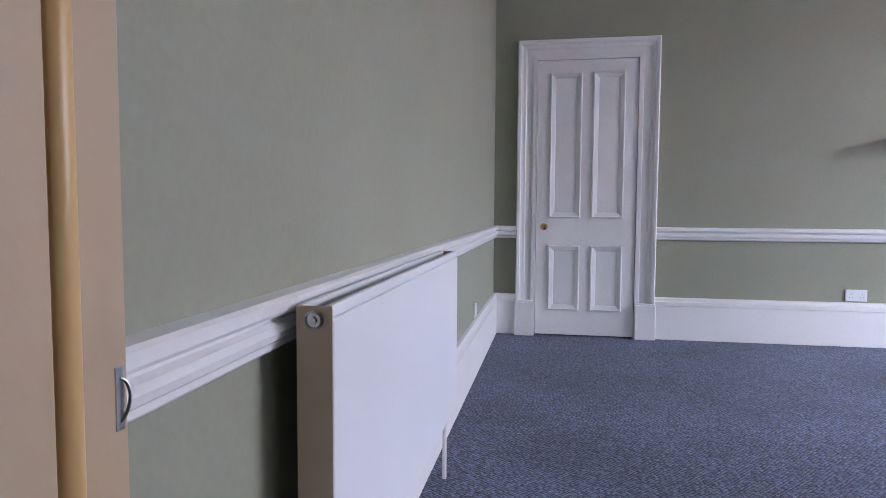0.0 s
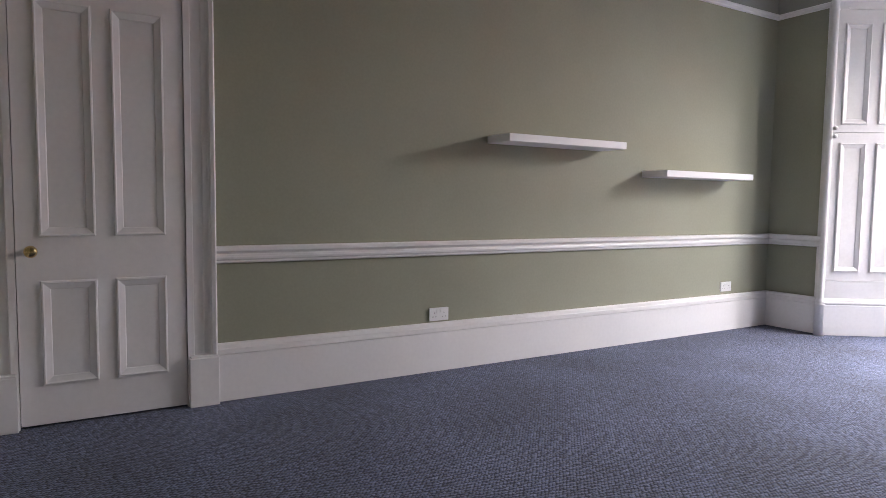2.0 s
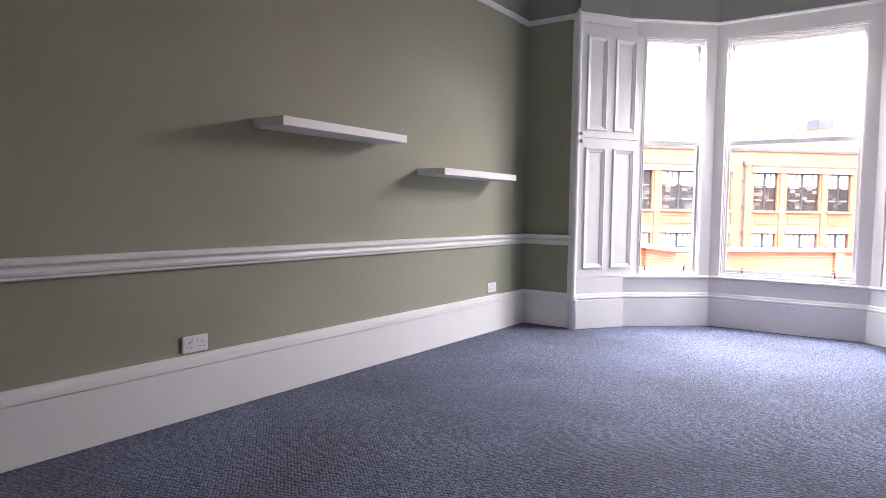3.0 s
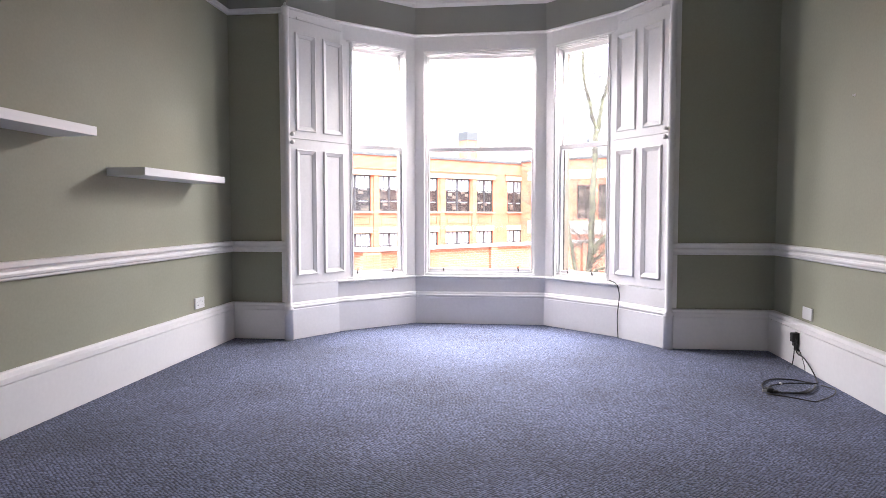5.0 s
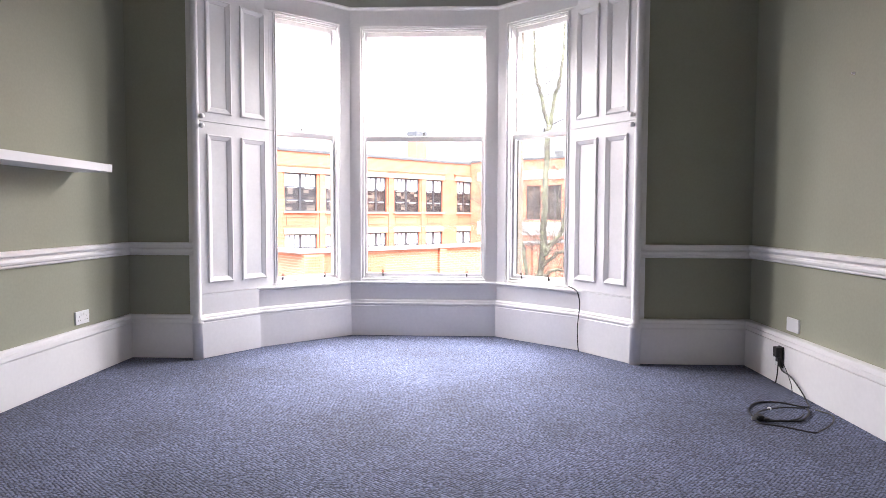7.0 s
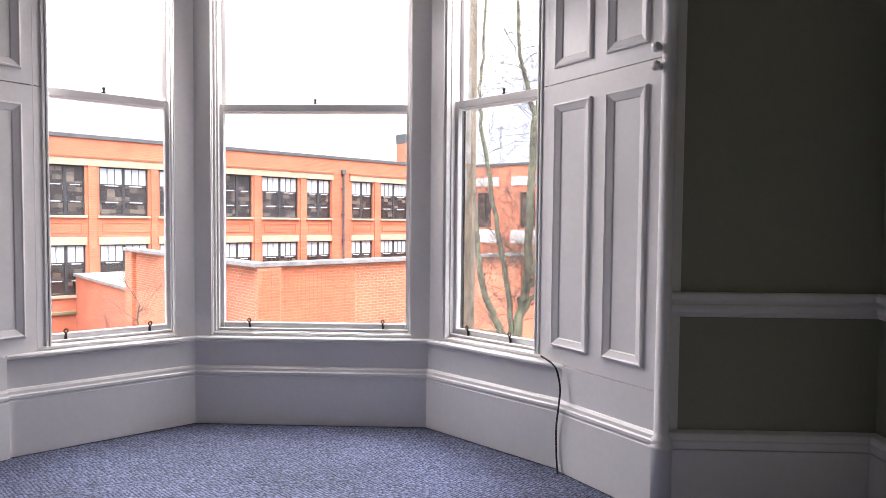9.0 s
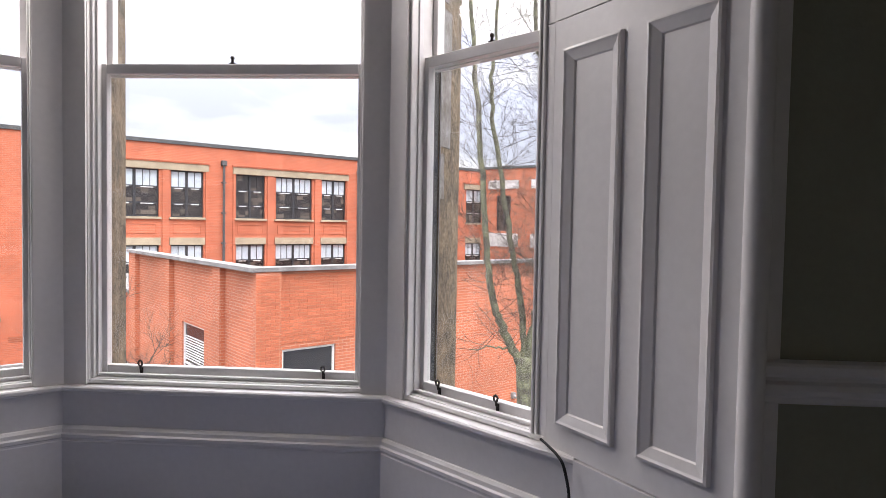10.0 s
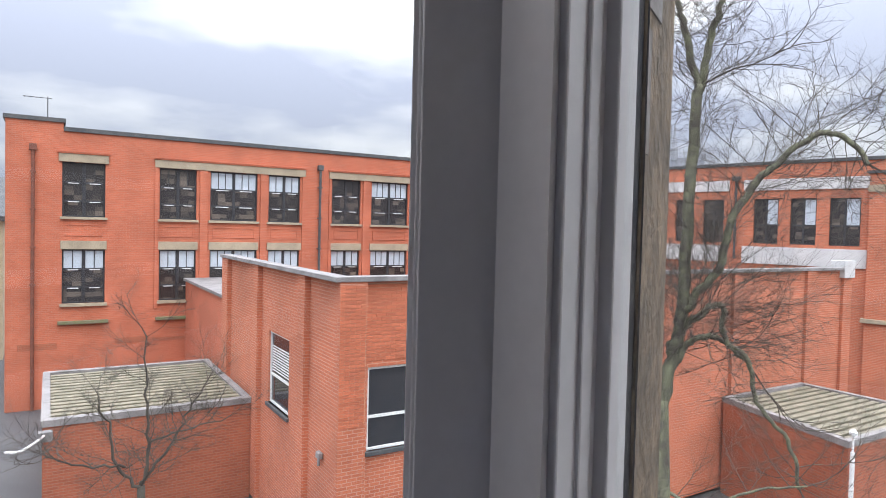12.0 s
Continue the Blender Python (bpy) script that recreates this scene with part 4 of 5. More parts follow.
PANE_D = office_glass("dark_office_pane", (0.036, 0.032, 0.032), (0.20, 0.165, 0.135))
PANE_S = material("still_dark_pane", (0.024, 0.026, 0.032), 0.07, second=(0.045, 0.043, 0.045), scale=0.9)
PIPE = material("rust_brown_pipe", (0.20, 0.066, 0.040), 0.7, second=(0.13, 0.05, 0.035), scale=4)
PANE_L = office_glass("pale_blind_pane", (0.50, 0.56, 0.62), (0.60, 0.66, 0.72))


def brick_uv(ob):
    """Lays brick courses by height and by the run along each wall."""
    me = ob.data
    uv = me.uv_layers.new(name="courses")
    for poly in me.polygons:
        n = poly.normal
        flat = abs(n.z) > 0.7
        t = Vector((1, 0, 0)) if flat else Vector((-n.y, n.x, 0)).normalized()
        for li in poly.loop_indices:
            co = me.vertices[me.loops[li].vertex_index].co
            uv.data[li].uv = (co.dot(t), co.y if flat else co.z)
    return ob


def wall_face(bm, x0, x1, z0, z1, y, depth, holes):
    """A wall front at y (facing -y) with openings; reveals run back by depth."""
    xs = sorted({x0, x1, *[v for h in holes for v in h[:2]]})
    zs = sorted({z0, z1, *[v for h in holes for v in h[2:]]})
    for i in range(len(xs) - 1):
        for k in range(len(zs) - 1):
            cx, cz = (xs[i] + xs[i + 1]) / 2, (zs[k] + zs[k + 1]) / 2
            if not any(h[0] < cx < h[1] and h[2] < cz < h[3] for h in holes):
                bm.faces.new([bm.verts.new(v) for v in ((xs[i], y, zs[k]), (xs[i + 1], y, zs[k]), (xs[i + 1], y, zs[k + 1]), (xs[i], y, zs[k + 1]))])
    for a, b, c, d in holes:
        for p, q in (((a, c), (b, c)), ((b, c), (b, d)), ((b, d), (a, d)), ((a, d), (a, c))):
            bm.faces.new([bm.verts.new(v) for v in ((p[0], y, p[1]), (q[0], y, q[1]), (q[0], y + depth, q[1]), (p[0], y + depth, p[1]))])
    bmesh.ops.remove_doubles(bm, verts=bm.verts, dist=0.001)
    return bm


def office_window(parent, x, z, w, h, y, blinds, rows=(0.36, 0.36, 0.28)):
    """A black steel window of two lights in three tiers, with panes of their own."""
    win = part("window", frame_ring(bmesh.new(), x, x + w, z, z + h, 0.06, y - 0.03, y + 0.05), BLACKF, parent)
    bars = bmesh.new()
    box(bars, x + w / 2 - 0.065, x + w / 2 + 0.065, y - 0.025, y + 0.05, z + 0.06, z + h - 0.06)
    top = z + h - 0.06
    inner_h = h - 0.12
    cuts = [top]
    for r in rows:
        cuts.append(cuts[-1] - inner_h * r)
    for c in cuts[1:-1]:
        box(bars, x + 0.06, x + w - 0.06, y - 0.02, y + 0.045, c - 0.045, c + 0.045)
    n_sub = 3 if w > 1.8 else 2
    lights = ((x + 0.06, x + w / 2 - 0.065), (x + w / 2 + 0.065, x + w - 0.06))
    for a, b in lights:
        for k in range(1, n_sub):
            q = a + (b - a) * k / n_sub
            box(bars, q - 0.016, q + 0.016, y - 0.01, y + 0.03, cuts[1], top)
    part("glazing_bar", bars, BLACKF, win)
    for a, b in lights:
        for c in cuts[1:-1]:
            part("blind_rail", box(bmesh.new(), a + (b - a) * 0.22, a + (b - a) * 0.82, y - 0.035, y - 0.02, c - 0.05, c - 0.015), PVC, win, "white blind rail")
    for a, b in lights:
        for i in range(3):
            part("pane", box(bmesh.new(), a, b, y + 0.01, y + 0.02, cuts[i + 1], cuts[i]), PANE_L if (blinds and i == 0) else PANE_D, win)
    return win


TOWN = Matrix.Translation((18.2, 1.8, 0)) @ Matrix.Rotation(radians(-46), 4, "Z")

structure(boxed("ground", (6.6, 900, -700, 700, GROUND - 0.4, GROUND), ASPHALT))

# the long factory front
factory = thing("factory_building", TOWN @ pose(0, 18.5, 0), "long two-storey red brick office block with black steel windows", "building")
cols = [(-4.39, 1.55), (-0.75, 1.52), (1.36, 2.11), (4.0, 1.54), (7.17, 1.55), (9.33, 2.13), (12.05, 1.55), (15.07, 1.52), (17.23, 2.13), (19.95, 1.5), (22.83, 1.5)]
holes = [(x, x + w, z, z + 2.22) for x, w in cols for z in (1.28, -2.27)]
bm = wall_face(bmesh.new(), -6.3, 25.6, GROUND, 4.72, 0.0, 0.22, holes)
for x0, x1 in ((-6.3, 25.6),):
    box(bm, x0, x1, 0.22, 9.0, GROUND, 4.70)
brick_uv(part("wall", bm, BRICK, factory))
part("parapet_cap", box(bmesh.new(), -4.35, 25.6, -0.07, 9.05, 4.72, 4.90, 0.01), SLATE, factory)
brick_uv(part("raised_parapet", box(bmesh.new(), -6.3, -4.35, 0.0, 9.0, 4.72, 5.05), BRICK, factory))
part("parapet_cap", box(bmesh.new(), -6.38, -4.27, -0.07, 9.05, 5.05, 5.22, 0.01), SLATE, factory)
for x0, x1 in ((-4.52, -2.72), (-0.95, 5.78), (7.0, 13.75), (14.9, 21.6), (22.6, 24.5)):
    part("lintel_band", box(bmesh.new(), x0, x1, -0.09, 0.05, 3.50, 3.84, 0.012), LINTEL, factory)
    dentils = bmesh.new()
    box(dentils, x0 - 0.05, x1 + 0.05, -0.10, 0.02, 3.90, 3.95)
    for k in range(int((x1 - x0) / 0.15)):
        box(dentils, x0 + 0.03 + 0.15 * k, x0 + 0.11 + 0.15 * k, -0.08, 0.02, 3.843, 3.90)
    brick_uv(part("dentil_course", dentils, BRICK, factory))
    bm = bmesh.new()
    box(bm, x0 - 0.04, x1 + 0.04, -0.13, 0.05, 3.84, 3.89, 0.006)
    k = x0
    while k < x1:
        box(bm, k, k + 0.11, -0.16, 0.0, 3.89, 3.945, 0.008)
        k += 0.2
    brick_uv(part("tile_drip", bm, BRICK, factory))
for x, w in cols:
    part("lintel", box(bmesh.new(), x - 0.06, x + w + 0.06, -0.05, 0.05, -0.05, 0.30, 0.012), LINTEL, factory)
    part("window_sill", box(bmesh.new(), x - 0.08, x + w + 0.08, -0.12, 0.10, 1.17, 1.28, 0.01), LINTEL, factory)
    part("window_sill", box(bmesh.new(), x - 0.08, x + w + 0.08, -0.12, 0.10, -2.40, -2.27, 0.01), LINTEL, factory)
    part("ledge", box(bmesh.new(), x - 0.14, x + w + 0.14, -0.16, 0.02, -3.12, -2.98, 0.02), MOSS, factory)
    bm = bmesh.new()
    frame_ring(bm, x + 0.10, x + w - 0.10, 0.50, 0.98, 0.05, -0.03, 0.03)
    brick_uv(part("spandrel_panel", bm, BRICK, factory))
    for z in (1.28, -2.27):
        blinds = (x > 1.0 and x != 7.17) or (z < 0)
        office_window(factory, x, z, w, 2.22, 0.14, blinds)
for x0, x1 in ((-0.95, -0.80), (0.90, 1.24), (3.60, 3.90), (5.62, 5.78), (7.0, 7.12), (8.84, 9.20), (11.6, 11.95), (13.65, 13.8), (16.72, 17.1), (19.48, 19.85)):
    brick_uv(part("pilaster", box(bmesh.new(), x0, x1, -0.07, 0.03, -2.6, 3.50, 0.008), BRICK, factory))
for x, z0 in ((-5.39, GROUND), (6.5, -4.0), (14.4, -4.0)):
    bm = bmesh.new()
    tube(bm, [(x, -0.14, z0), (x, -0.14, 3.9)], 0.065, 0.065, 8)
    box(bm, x - 0.13, x + 0.13, -0.24, -0.02, 3.86, 4.12, 0.02)
    for z in (3.0, 1.5, 0.0, -1.5):
        box(bm, x - 0.1, x + 0.1, -0.22, 0.0, z, z + 0.06)
    part("drainpipe", bm, SLATE if x > 0 else PIPE, factory)
bm = bmesh.new()
tube(bm, [(-4.9, 0.6, 5.2), (-4.9, 0.6, 6.12)], 0.02, 0.02, 5)
tube(bm, [(-5.75, 0.6, 6.06), (-4.75, 0.6, 6.06)], 0.014, 0.014, 5)
for k in range(5):
    tube(bm, [(-5.7 + 0.2 * k, 0.4, 6.06), (-5.7 + 0.2 * k, 0.8, 6.06)], 0.008, 0.008, 4)
part("roof_aerial", bm, SLATE, factory)
bm = bmesh.new()
box(bm, 21.55, 22.55, 3.0, 4.05, 4.7, 6.72, 0.02)
brick_uv(part("chimney", bm, BRICK, factory))
part("chimney_cap", box(bmesh.new(), 21.52, 22.58, 2.97, 4.08, 6.60, 7.25, 0.03), SLATE, factory)

for x0, x1, z0, z1 in ((-5.9, -4.55, -4.12, -3.86), (-2.45, -1.1, -4.05, -3.80), (-1.0, 1.2, -4.05, -3.88)):
    brick_uv(part("dark_brick_band", box(bmesh.new(), x0, x1, -0.006, 0.03, z0, z1), BRICK_D, factory))

# the wing that comes forward at its far end
wing_dir = Vector((3.6, -14.5)).normalized()
WING = TOWN @ Matrix(((wing_dir.x, -wing_dir.y, 0, 24.4), (wing_dir.y, wing_dir.x, 0, 17.5), (0, 0, 1, 0), (0, 0, 0, 1)))
wing = thing("factory_wing", WING, "red brick wing with white bands and tall black windows", "building")
wcols = [(0.2, 1.1), (3.47, 1.1), (5.04, 1.05), (6.62, 1.12), (9.27, 1.2), (11.03, 1.18), (12.78, 1.3)]
bm = wall_face(bmesh.new(), -1.0, 30.0, GROUND, 4.86, 0.0, 0.25, [(x, x + w, 0.80, 3.12) for x, w in wcols])
box(bm, -1.0, 30.0, 0.25, 8.0, GROUND, 4.84)
brick_uv(part("wall", bm, BRICK_B, wing))
part("parapet_cap", box(bmesh.new(), -1.0, 30.0, -0.07, 8.05, 4.86, 5.03, 0.01), SLATE, wing)
for x0, x1 in ((-0.4, 1.9), (2.8, 8.0), (8.75, 14.4)):
    part("white_band", box(bmesh.new(), x0, x1, -0.07, 0.05, 3.55, 4.12, 0.01), PALE, wing)
    part("white_band", box(bmesh.new(), x0, x1, -0.07, 0.05, -0.25, 0.64, 0.01), PALE, wing)
for x, w in wcols:
    wn2 = part("window", frame_ring(bmesh.new(), x, x + w, 0.80, 3.12, 0.06, 0.10, 0.18), BLACKF, wing)
    bm = bmesh.new()
    box(bm, x + w / 2 - 0.05, x + w / 2 + 0.05, 0.105, 0.175, 0.86, 3.06)
    box(bm, x + 0.06, x + w - 0.06, 0.11, 0.17, 1.72, 1.80)
    part("glazing_bar", bm, BLACKF, wn2)
    for a, b in ((x + 0.06, x + w / 2 - 0.05), (x + w / 2 + 0.05, x + w - 0.06)):
        part("pane", box(bmesh.new(), a, b, 0.135, 0.145, 1.80, 3.06), PANE_L if a > x + 0.3 and x > 9 else PANE_D, wn2)
        part("pane", box(bmesh.new(), a, b, 0.135, 0.145, 0.86, 1.72), PANE_D, wn2)
bm = bmesh.new()
tube(bm, [(8.38, -0.12, 0.0), (8.38, -0.12, 4.2)], 0.065, 0.065, 8)
box(bm, 8.2, 8.56, -0.24, -0.02, 4.1, 4.32, 0.02)
part("drainpipe", bm, SLATE, wing)

bm = bmesh.new()
box(bm, 14.45, 22.0, -0.3, 0.02, GROUND, 4.20, 0.01)
brick_uv(part("end_pier", bm, BRICK_B, wing))
part("stone_band", box(bmesh.new(), 14.40, 22.0, -0.36, 0.0, 3.35, 3.68, 0.01), LINTEL, wing)
part("pier_cap", box(bmesh.new(), 14.38, 22.05, -0.38, 0.06, 4.20, 4.34, 0.01), SLATE, wing)
part("ledge", box(bmesh.new(), 14.3, 22.0, -0.42, 0.0, -2.75, -2.55, 0.02), LINTEL, wing)

# the flat-roofed annexe that stands in front
annexe = thing("brick_annexe", TOWN @ pose(0.15, 0.12, 0.08), "tall orange brick annexe with a pale grey coping", "building")
bm = bmesh.new()
aw = [(0.58, 1.95, -3.53, -1.80), (3.2, 4.58, -3.45, -1.74)]
wall_face(bm, 0.0, 19.2, GROUND, -0.02, 0.0, 0.14, aw)
box(bm, 0.14, 19.2, 0.14, 9.8, GROUND, -0.95)
box(bm, 0.14, 19.2, 0.12, 0.18, -0.95, -0.06)
brick_uv(part("front_wall", bm, BRICK_B, annexe))
side = bmesh.new()
wall_face(side, -9.8, 0.0, GROUND, -0.02, 0.0, 0.14, [(-4.95, -3.25, -3.62, -1.72)])
side_ob = part("side_wall", side, BRICK_B, annexe)
side_ob.data.transform(Matrix.Rotation(radians(-90), 4, "Z"))
brick_uv(side_ob)
bm = bmesh.new()
box(bm, -0.20, 19.3, -0.14, 0.20, -0.03, 0.075, 0.012)
box(bm, -0.20, 0.16, 0.20, 9.85, -0.03, 0.075, 0.012)
part("coping", bm, LEAD, annexe)
part("roof", box(bmesh.new(), 0.14, 19.2, 0.14, 9.8, -1.0, -0.9), SLATE, annexe)
for y0, y1 in ((1.84, 2.30), (5.62, 6.30), (9.1, 9.82)):
    brick_uv(part("pilaster", box(bmesh.new(), -0.14, 0.02, y0, y1, GROUND, -0.021, 0.006), BRICK_B, annexe))
for x0, x1 in ((-0.10, 0.50), (4.68, 4.95), (9.15, 9.42), (12.5, 12.8), (16.43, 16.95), (18.7, 19.25)):
    brick_uv(part("pilaster", box(bmesh.new(), x0, x1, -0.11, 0.02, GROUND, -0.021, 0.006), BRICK_B, annexe))
bm = bmesh.new()
box(bm, 18.6, 19.28, -0.18, 0.3, -0.30, 0.30, 0.01)
part("white_fascia", bm, PALE, annexe)


def annexe_window(x0, x1, z0, z1, blind):
    """A white plastic two-tier window; made facing -y, placed by its parent."""
    w = part("window", frame_ring(bmesh.new(), x0, x1, z0, z1, 0.055, 0.05, 0.13), PVC, annexe, "white framed window")
    bm = bmesh.new()
    zz = z0 + (z1 - z0) * 0.40
    box(bm, x0 + 0.055, x1 - 0.055, 0.06, 0.12, zz - 0.03, zz + 0.03)
    part("transom", bm, PVC, w)
    part("pane", box(bmesh.new(), x0 + 0.055, x1 - 0.055, 0.09, 0.10, zz + 0.03, z1 - 0.055), PANE_S, w)
    part("pane", box(bmesh.new(), x0 + 0.055, x1 - 0.055, 0.09, 0.10, z0 + 0.055, zz - 0.03), PANE_S, w)
    part("sill", box(bmesh.new(), x0 - 0.05, x1 + 0.05, -0.07, 0.10, z0 - 0.09, z0, 0.008), SLATE, w)
    if blind:
        bm = bmesh.new()
        for k in range(10):
            box(bm, x0 + 0.1, x1 - 0.1, 0.080, 0.088, zz + 0.10 + 0.07 * k, zz + 0.135 + 0.07 * k)
        part("blind", bm, PVC, w, "white slatted blind")
    return w


for x0, x1, z0, z1 in aw:
    annexe_window(x0, x1, z0, z1, False)
w = annexe_window(-4.95, -3.25, -3.62, -1.72, True)
w.matrix_basis = Matrix.Rotation(radians(-90), 4, "Z")
w.data.update()
bm = bmesh.new()
box(bm, 7.98, 8.14, -0.10, 0.0, -4.1, -3.92, 0.02)
tube(bm, [(8.06, -0.16, -4.06), (8.06, -0.02, -3.98)], 0.04, 0.05, 8)
part("wall_vent", bm, LEAD, annexe)
bm = bmesh.new()
box(bm, -0.12, -0.02, 0.85, 1.05, -3.86, -3.72, 0.02)
tube(bm, [(-0.08, 0.95, -3.86), (-0.08, 0.95, -4.02)], 0.03, 0.03, 8)
part("wall_lamp", bm, LEAD, annexe)

# low link between annexe and factory, low flat-roofed stores
link = thing("link_building", TOWN, "low red brick link building with a grey coping", "building")
brick_uv(part("wall", box(bmesh.new(), 0.35, 6.0, 9.8, 18.5, GROUND, -1.42), BRICK, link))
part("coping", box(bmesh.new(), 0.25, 6.0, 9.82, 18.48, -1.42, -1.30, 0.01), LEAD, link)


def low_store(name, pts, top, label, ridges):
    """A single-storey brick store with an upstand and a corrugated roof."""
    s = thing(name, TOWN, label, "building")
    bm = bmesh.new()
    prism(bm, pts, GROUND, top - 0.14)
    brick_uv(part("wall", bm, BRICK_D, s))
    c = Vector((sum(p[0] for p in pts) / 4, sum(p[1] for p in pts) / 4))
    ins = [tuple(c + (Vector(p) - c) * 0.93) for p in pts]
    out = [tuple(c + (Vector(p) - c) * 1.012) for p in pts]
    bm = bmesh.new()
    for i in range(4):
        k = (i + 1) % 4
        prism(bm, [out[i], out[k], ins[k], ins[i]], top - 0.14, top + 0.02)
    part("roof_edge", bm, LEAD, s)
    bm = bmesh.new()
    a, b, c2, d2 = [Vector(p) for p in ins]
    for i in range(ridges):
        for t0, t1, z in ((i / ridges, (i + 0.6) / ridges, top - 0.03), ((i + 0.6) / ridges, (i + 1) / ridges, top - 0.09)):
            quad = [a.lerp(d2, t0), b.lerp(c2, t0), b.lerp(c2, t1), a.lerp(d2, t1)]
            prism(bm, [tuple(q) for q in quad], top - 0.2, z)
    part("corrugated_roof", bm, SHEET, s)
    return s


low_store("store_building", [(-4.95, 6.2), (0.0, 6.2), (0.0, 12.0), (-4.95, 12.0)], -3.70, "low red brick store with a mossy corrugated roof", 15)
low_store("garage_building", [(11.3, -4.0), (16.4, -4.0), (16.4, 0.0), (12.3, 0.0)], -3.65, "low red brick garage with a corrugated roof", 13)
flood = thing("flood_light", TOWN @ pose(-4.95, 6.1, -4.0), "white flood light on a bent bracket", "lamp")
bm = bmesh.new()
tube(bm, smooth_line([(0, 0, 0), (0.0, -0.35, 0.05), (-0.4, -0.7, -0.1), (-0.7, -0.8, -0.05)]), 0.03, 0.03, 6)
part("arm", bm, PVC, flood)
part("head", box(bmesh.new(), -0.1, 0.22, -0.22, 0.0, -0.12, 0.12, 0.02), LEAD, flood)
pipe = thing("downpipe", TOWN @ pose(11.25, -4.12, 0), "white plastic downpipe with a small camera on top", "pipe")
bm = bmesh.new()
tube(bm, [(0, 0, GROUND), (0, 0, -3.85)], 0.055, 0.055, 8)
part("pipe", bm, PVC, pipe)
bm = bmesh.new()
tube(bm, [(0, 0, -3.85), (0, 0, -3.45)], 0.025, 0.025, 6)
lathe(bm, [(0.02, 0), (0.08, 0.03), (0.09, 0.10), (0.04, 0.16)], Matrix.Translation((0, 0, -3.47)), 10)
part("camera_dome", bm, PVC, pipe)

# far off: cream houses down the street and a church tower
house = thing("sandstone_house", TOWN @ pose(-6.95, 30, 0), "cream sandstone house with a slate roof", "house")
part("wall", box(bmesh.new(), -9, 0, 0, 10, GROUND, 1.0), CREAM, house)
bm = bmesh.new()
prism(bm, [(-9.3, -0.3), (0.3, -0.3), (0.3, 10.3), (-9.3, 10.3)], 1.0, 1.25)
ridge = [bm.verts.new((-9.3, 5, 3.6)), bm.verts.new((0.3, 5, 3.6))]
tops = [bm.verts.new(c) for c in ((-9.3, -0.3, 1.25), (0.3, -0.3, 1.25), (0.3, 10.3, 1.25), (-9.3, 10.3, 1.25))]
for f in ((tops[0], tops[1], ridge[1], ridge[0]), (tops[2], tops[3], ridge[0], ridge[1]), (tops[1], tops[2], ridge[1]), (tops[3], tops[0], ridge[0])):
    bm.faces.new(f)
part("roof", bm, SLATE, house)
for z in (-4.5, -1.2):
    for x in (-7.6, -4.8, -2.0):
        part("window", box(bmesh.new(), x, x + 1.0, -0.03, 0.05, z, z + 1.6), PANE_D, house)
tower = thing("church_tower", pose(150, -23, 0), "distant grey stone church tower with pinnacles", "tower")
part("shaft", box(bmesh.new(), -3.2, 3.2, -3.2, 3.2, GROUND, 17.0), GREYST, tower)
for x in (-2.7, 2.7):
    for y in (-2.7, 2.7):
        bm = bmesh.new()
        lathe(bm, [(0.8, 16.5), (0.8, 19.0), (0.55, 19.6), (0.05, 24.5)], Matrix.Translation((x, y, 0)), 6)
        part("pinnacle", bm, GREYST, tower)
part("belfry_opening", box(bmesh.new(), -3.24, -3.1, -0.9, 0.9, 10.5, 15.5), SLATE, tower)


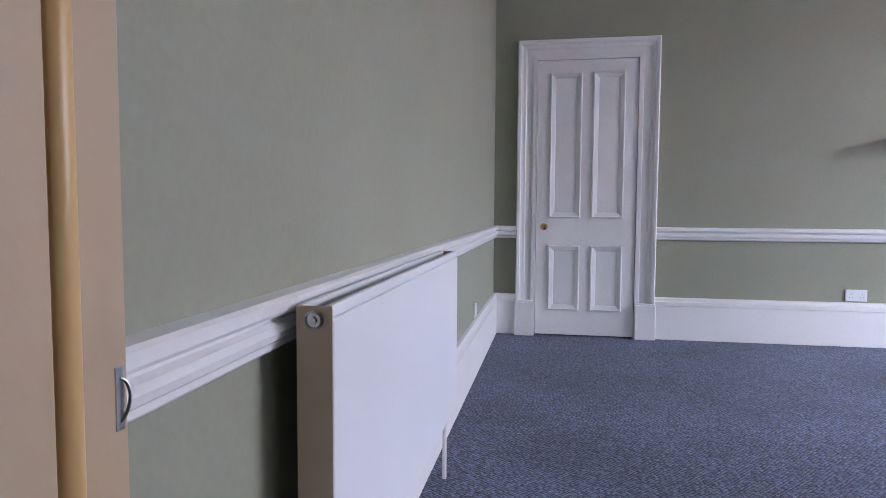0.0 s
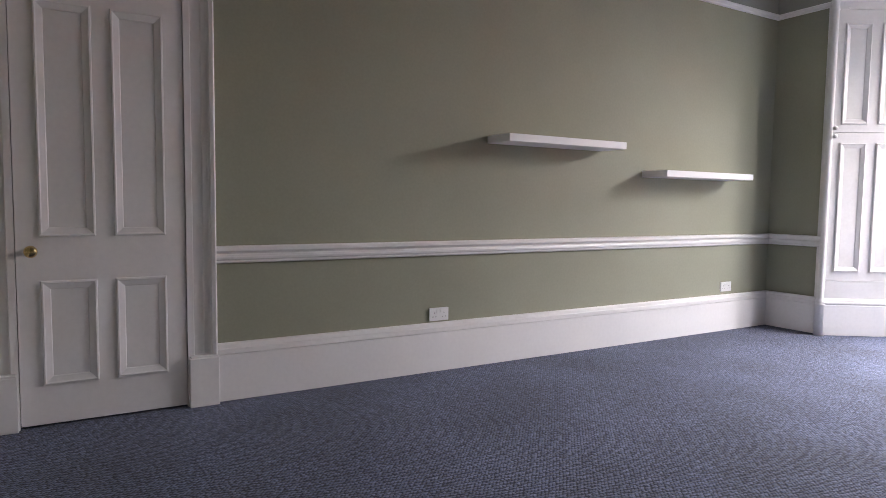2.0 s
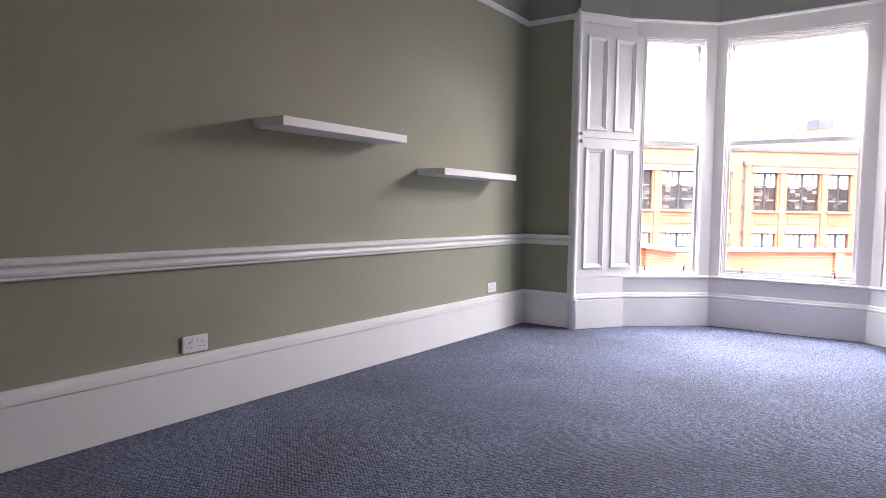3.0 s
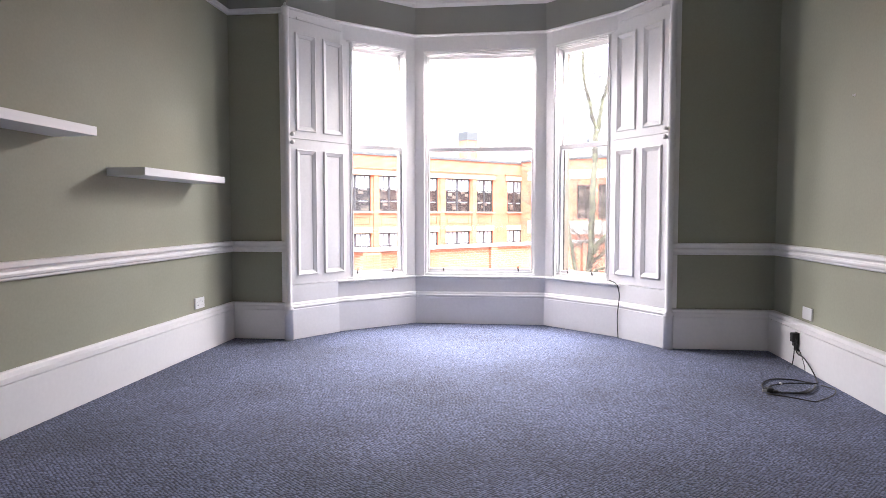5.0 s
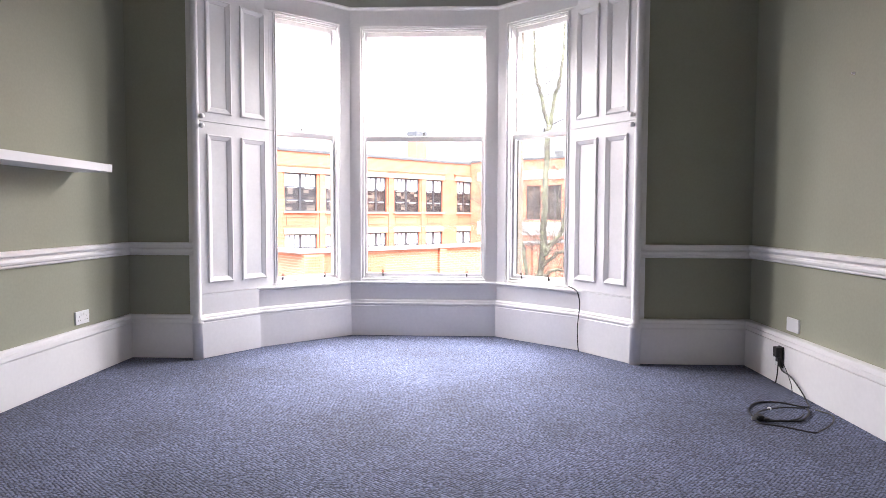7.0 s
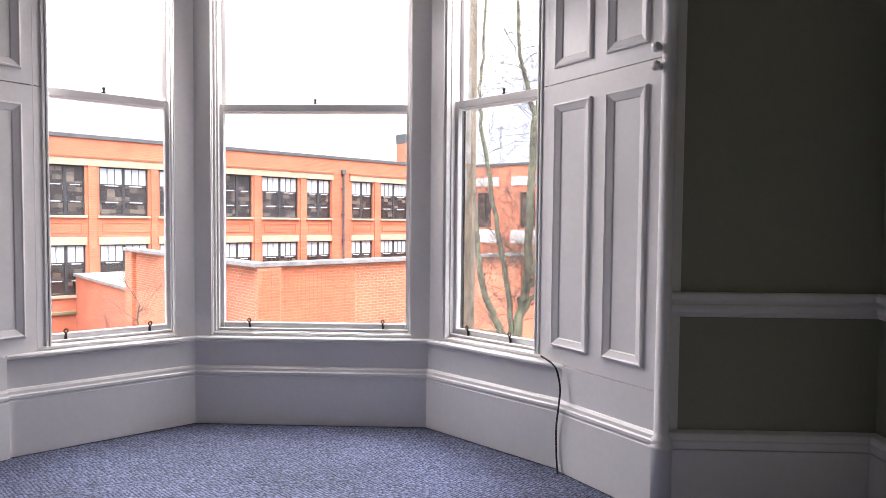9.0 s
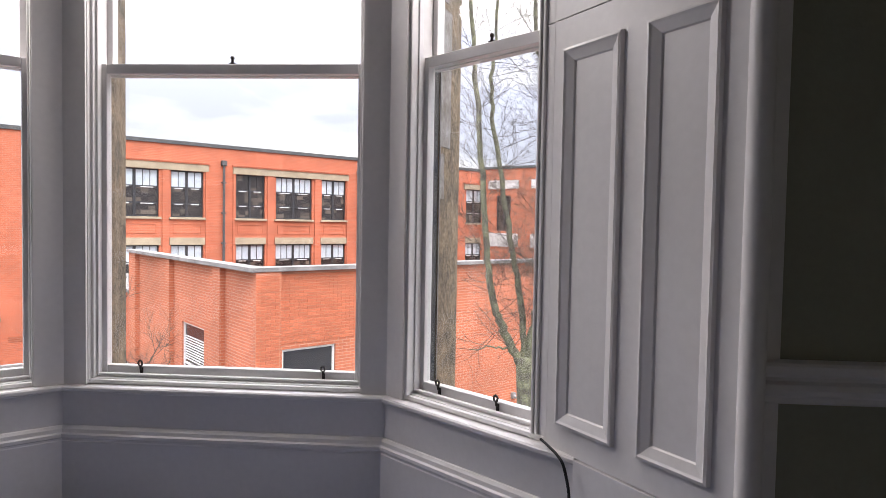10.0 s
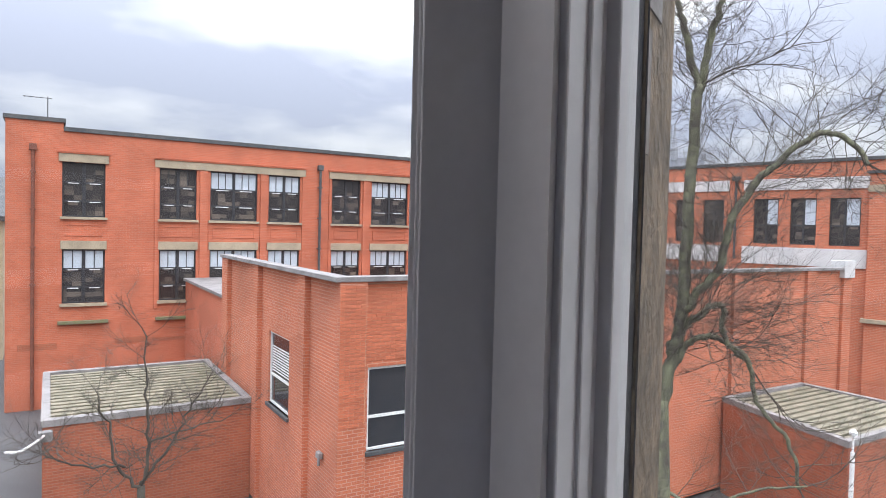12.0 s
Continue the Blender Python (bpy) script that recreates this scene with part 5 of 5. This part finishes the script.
# ---- bare trees ----
def bare_tree(name, label, trunk, limbs, seed, twig_len, density, bark=BARK, twig_r=0.0085):
    """A leafless tree: trunk, tapered limbs, and twigs that fork three times off every limb."""
    rng = random.Random(seed)
    tree = thing(name, pose(*trunk[0][0][:2], GROUND), label, "tree")
    inv = tree.matrix_world.inverted()
    def local(pts):
        return [inv @ Vector(p) for p in pts]
    (pts, r0, r1) = trunk
    part("trunk", tube(bmesh.new(), local(smooth_line(pts, 6)), r0, r1, 12), bark, tree, smooth=True)
    twigs = bmesh.new()
    def grow(p, d, length, r, level):
        n = 5 if level < 2 else 3
        line, q, dirn = [p], Vector(p), Vector(d).normalized()
        for k in range(n):
            dirn = (dirn + Vector((rng.gauss(0, 0.13), rng.gauss(0, 0.13), rng.gauss(0.03, 0.12)))).normalized()
            q = q + dirn * (length / n)
            line.append(q.copy())
            if level < 3 and k >= 1:
                for _ in range(1 if level else 2):
                    side = (dirn + Vector((rng.gauss(0, 0.75), rng.gauss(0, 0.75), rng.gauss(0.1, 0.55)))).normalized()
                    grow(q, side, length * rng.uniform(0.35, 0.62), r * 0.55, level + 1)
        tube(twigs, line, r, r * 0.35, 4 if level < 2 else 3)
    for pts, a, b in limbs:
        line = local(smooth_line(pts, 6))
        for q in line[1:-1]:
            q += Vector((rng.gauss(0, 0.012), rng.gauss(0, 0.012), rng.gauss(0, 0.008)))
        part("limb", tube(bmesh.new(), line, a, b, 9), bark, tree, smooth=True)
        for i in range(2, len(line)):
            if rng.random() < (density if line[i].z > 6.4 or twig_len < 0.6 else density * 0.4):
                d = (line[i] - line[i - 1]).normalized()
                s = (d * 0.4 + Vector((rng.gauss(0, 0.7), rng.gauss(0, 0.8), rng.gauss(0.15, 0.45)))).normalized()
                grow(line[i], s, twig_len * rng.uniform(0.5, 1.2), twig_r, 0)
                if twig_len > 0.6 and rng.random() < 0.6:
                    s = (d * 0.5 + Vector((rng.gauss(0, 0.6), rng.gauss(0, 0.9), rng.gauss(0.25, 0.4)))).normalized()
                    grow(line[i], s, twig_len * rng.uniform(0.4, 0.8), twig_r * 0.85, 0)
        grow(line[-1], line[-1] - line[-2], twig_len, min(b * 0.6, 0.012), 0)
    ob = part("twigs", twigs, TWIG, tree)
    ob["kind"] = "stuff"
    return tree


X = 13.95
bare_tree("bare_tree", "tall leafless tree with mossy forked stems", ([(X - 0.02, -3.92, GROUND), (X, -3.87, -4.56), (X, -3.79, -2.08), (X, -3.73, -0.71)], 0.15, 0.125), [
    ([(X, -3.67, -0.82), (X + 0.02, -3.45, -0.36), (X + 0.03, -3.29, -0.02), (X + 0.05, -3.18, 0.67), (X + 0.05, -3.08, 1.88), (X, -2.97, 3.22), (X - 0.05, -2.88, 4.11), (X - 0.1, -2.69, 5.89)], 0.066, 0.024),
    ([(X, -3.73, -0.77), (X + 0.10, -3.65, 0.15), (X + 0.15, -3.49, 1.00), (X + 0.2, -3.29, 2.21), (X + 0.2, -3.18, 3.14), (X + 0.25, -3.24, 3.97), (X + 0.25, -3.32, 5.48)], 0.052, 0.018),
    ([(X, -3.78, -0.77), (X - 0.02, -3.89, -0.16), (X, -3.96, 0.19), (X, -4.00, 1.22), (X, -4.03, 2.53), (X, -4.07, 2.79)], 0.078, 0.052),
    ([(X, -4.07, 2.73), (X + 0.05, -3.90, 3.45), (X + 0.08, -3.81, 3.86), (X + 0.1, -3.73, 5.34)], 0.045, 0.022),
    ([(X, -4.07, 2.73), (X - 0.05, -4.17, 3.31), (X - 0.08, -4.26, 3.83), (X - 0.1, -4.42, 5.34)], 0.048, 0.022),
    ([(X, -3.98, 0.26), (X - 0.05, -4.09, 0.48), (X - 0.08, -4.31, 0.80), (X - 0.1, -4.44, 1.35), (X - 0.12, -4.64, 1.70), (X - 0.12, -4.87, 1.96), (X - 0.14, -5.22, 2.23), (X - 0.16, -5.47, 2.18), (X - 0.2, -5.68, 1.91)], 0.05, 0.026),
    ([(X, -3.95, 0.04), (X - 0.05, -4.11, 0.25), (X - 0.06, -4.37, 0.39), (X - 0.06, -4.40, 0.03), (X - 0.09, -4.66, -0.21), (X - 0.09, -4.75, -0.65), (X - 0.12, -5.06, -1.02), (X - 0.13, -5.19, -1.53)], 0.042, 0.018),
    ([(X, -3.87, -0.36), (X - 0.02, -4.00, -0.10), (X - 0.04, -4.20, 0.03), (X - 0.06, -4.39, -0.00), (X - 0.08, -4.61, -0.19)], 0.045, 0.022),
    ([(X, -3.81, -1.67), (X - 0.1, -4.21, -1.87), (X - 0.15, -4.69, -1.60), (X - 0.2, -5.24, -1.46)], 0.022, 0.010),
    ([(X, -3.59, -0.63), (X - 0.1, -3.32, -0.57), (X - 0.15, -2.97, -0.60)], 0.02, 0.008),
], 11, 0.95, 1.0, BARK, 0.0055)
Y = 1.22
bare_tree("small_bare_tree", "small leafless street tree with spreading dark branches", ([(11.85, Y, GROUND), (11.83, Y, -3.5), (11.80, Y + 0.03, -1.42)], 0.07, 0.036), [
    ([(11.80, 1.25, -1.45), (11.68, 1.41, -1.19), (11.62, 1.49, -0.77), (11.56, 1.57, -0.45)], 0.019, 0.006),
    ([(11.80, 1.25, -1.42), (11.85, 1.20, -1.08), (11.83, 1.22, -0.53), (11.81, 1.25, 0.10)], 0.019, 0.006),
    ([(11.81, 1.24, -1.40), (11.98, 1.02, -1.0), (12.08, 0.90, -0.68), (12.2, 0.74, -0.35)], 0.017, 0.005),
    ([(11.72, 1.36, -1.22), (11.46, 1.71, -1.14), (11.3, 1.9, -0.98)], 0.013, 0.005),
    ([(11.84, 1.21, -1.0), (12.05, 0.95, -0.92), (12.3, 0.65, -0.85)], 0.012, 0.005),
], 5, 0.38, 1.0, TWIG, 0.0046)


# ---- single bricks on the annexe's near corner ----
MORTAR = material("pale_mortar", (0.52, 0.27, 0.18), 0.95, second=(0.44, 0.21, 0.14), scale=8, grain=0.1)
FACE = material("orange_face_brick", (0.51, 0.152, 0.076), 0.85, second=(0.41, 0.114, 0.057), scale=6, grain=0.14, grain_scale=40, bump=0.003, island=0.16)
brick_mesh = bpy.data.meshes.new("brick")
bm = bmesh.new()
box(bm, 0, 0.215, -0.009, 0.0, 0, 0.065, 0.002)
bm.to_mesh(brick_mesh)
bm.free()
brick_mesh.materials.append(FACE)
half_mesh = bpy.data.meshes.new("half_brick")
bm = bmesh.new()
box(bm, 0, 0.1025, -0.009, 0.0, 0, 0.065, 0.002)
bm.to_mesh(half_mesh)
bm.free()
half_mesh.materials.append(FACE)
for x0, n, y, z0, rows_n in ((-0.095, 2, -0.112, -2.95, 38), (0.52, 9, -0.003, -1.66, 21)):
    part("brick_bed", box(bmesh.new(), x0 - 0.004, x0 + n * 0.225 + 0.12, y, y + 0.006, z0 - 0.005, z0 + rows_n * 0.075), MORTAR, annexe)
    for r in range(rows_n):
        z = z0 + r * 0.075
        line = [(0.0, half_mesh)] + [(0.1125 + 0.225 * k, brick_mesh) for k in range(n)] if r % 2 else [(0.225 * k, brick_mesh) for k in range(n)] + [(0.225 * n, half_mesh)]
        for dx, me in line:
            ob = new("brick", me)
            ob.parent = annexe
            ob.location = (x0 + dx, y, z)
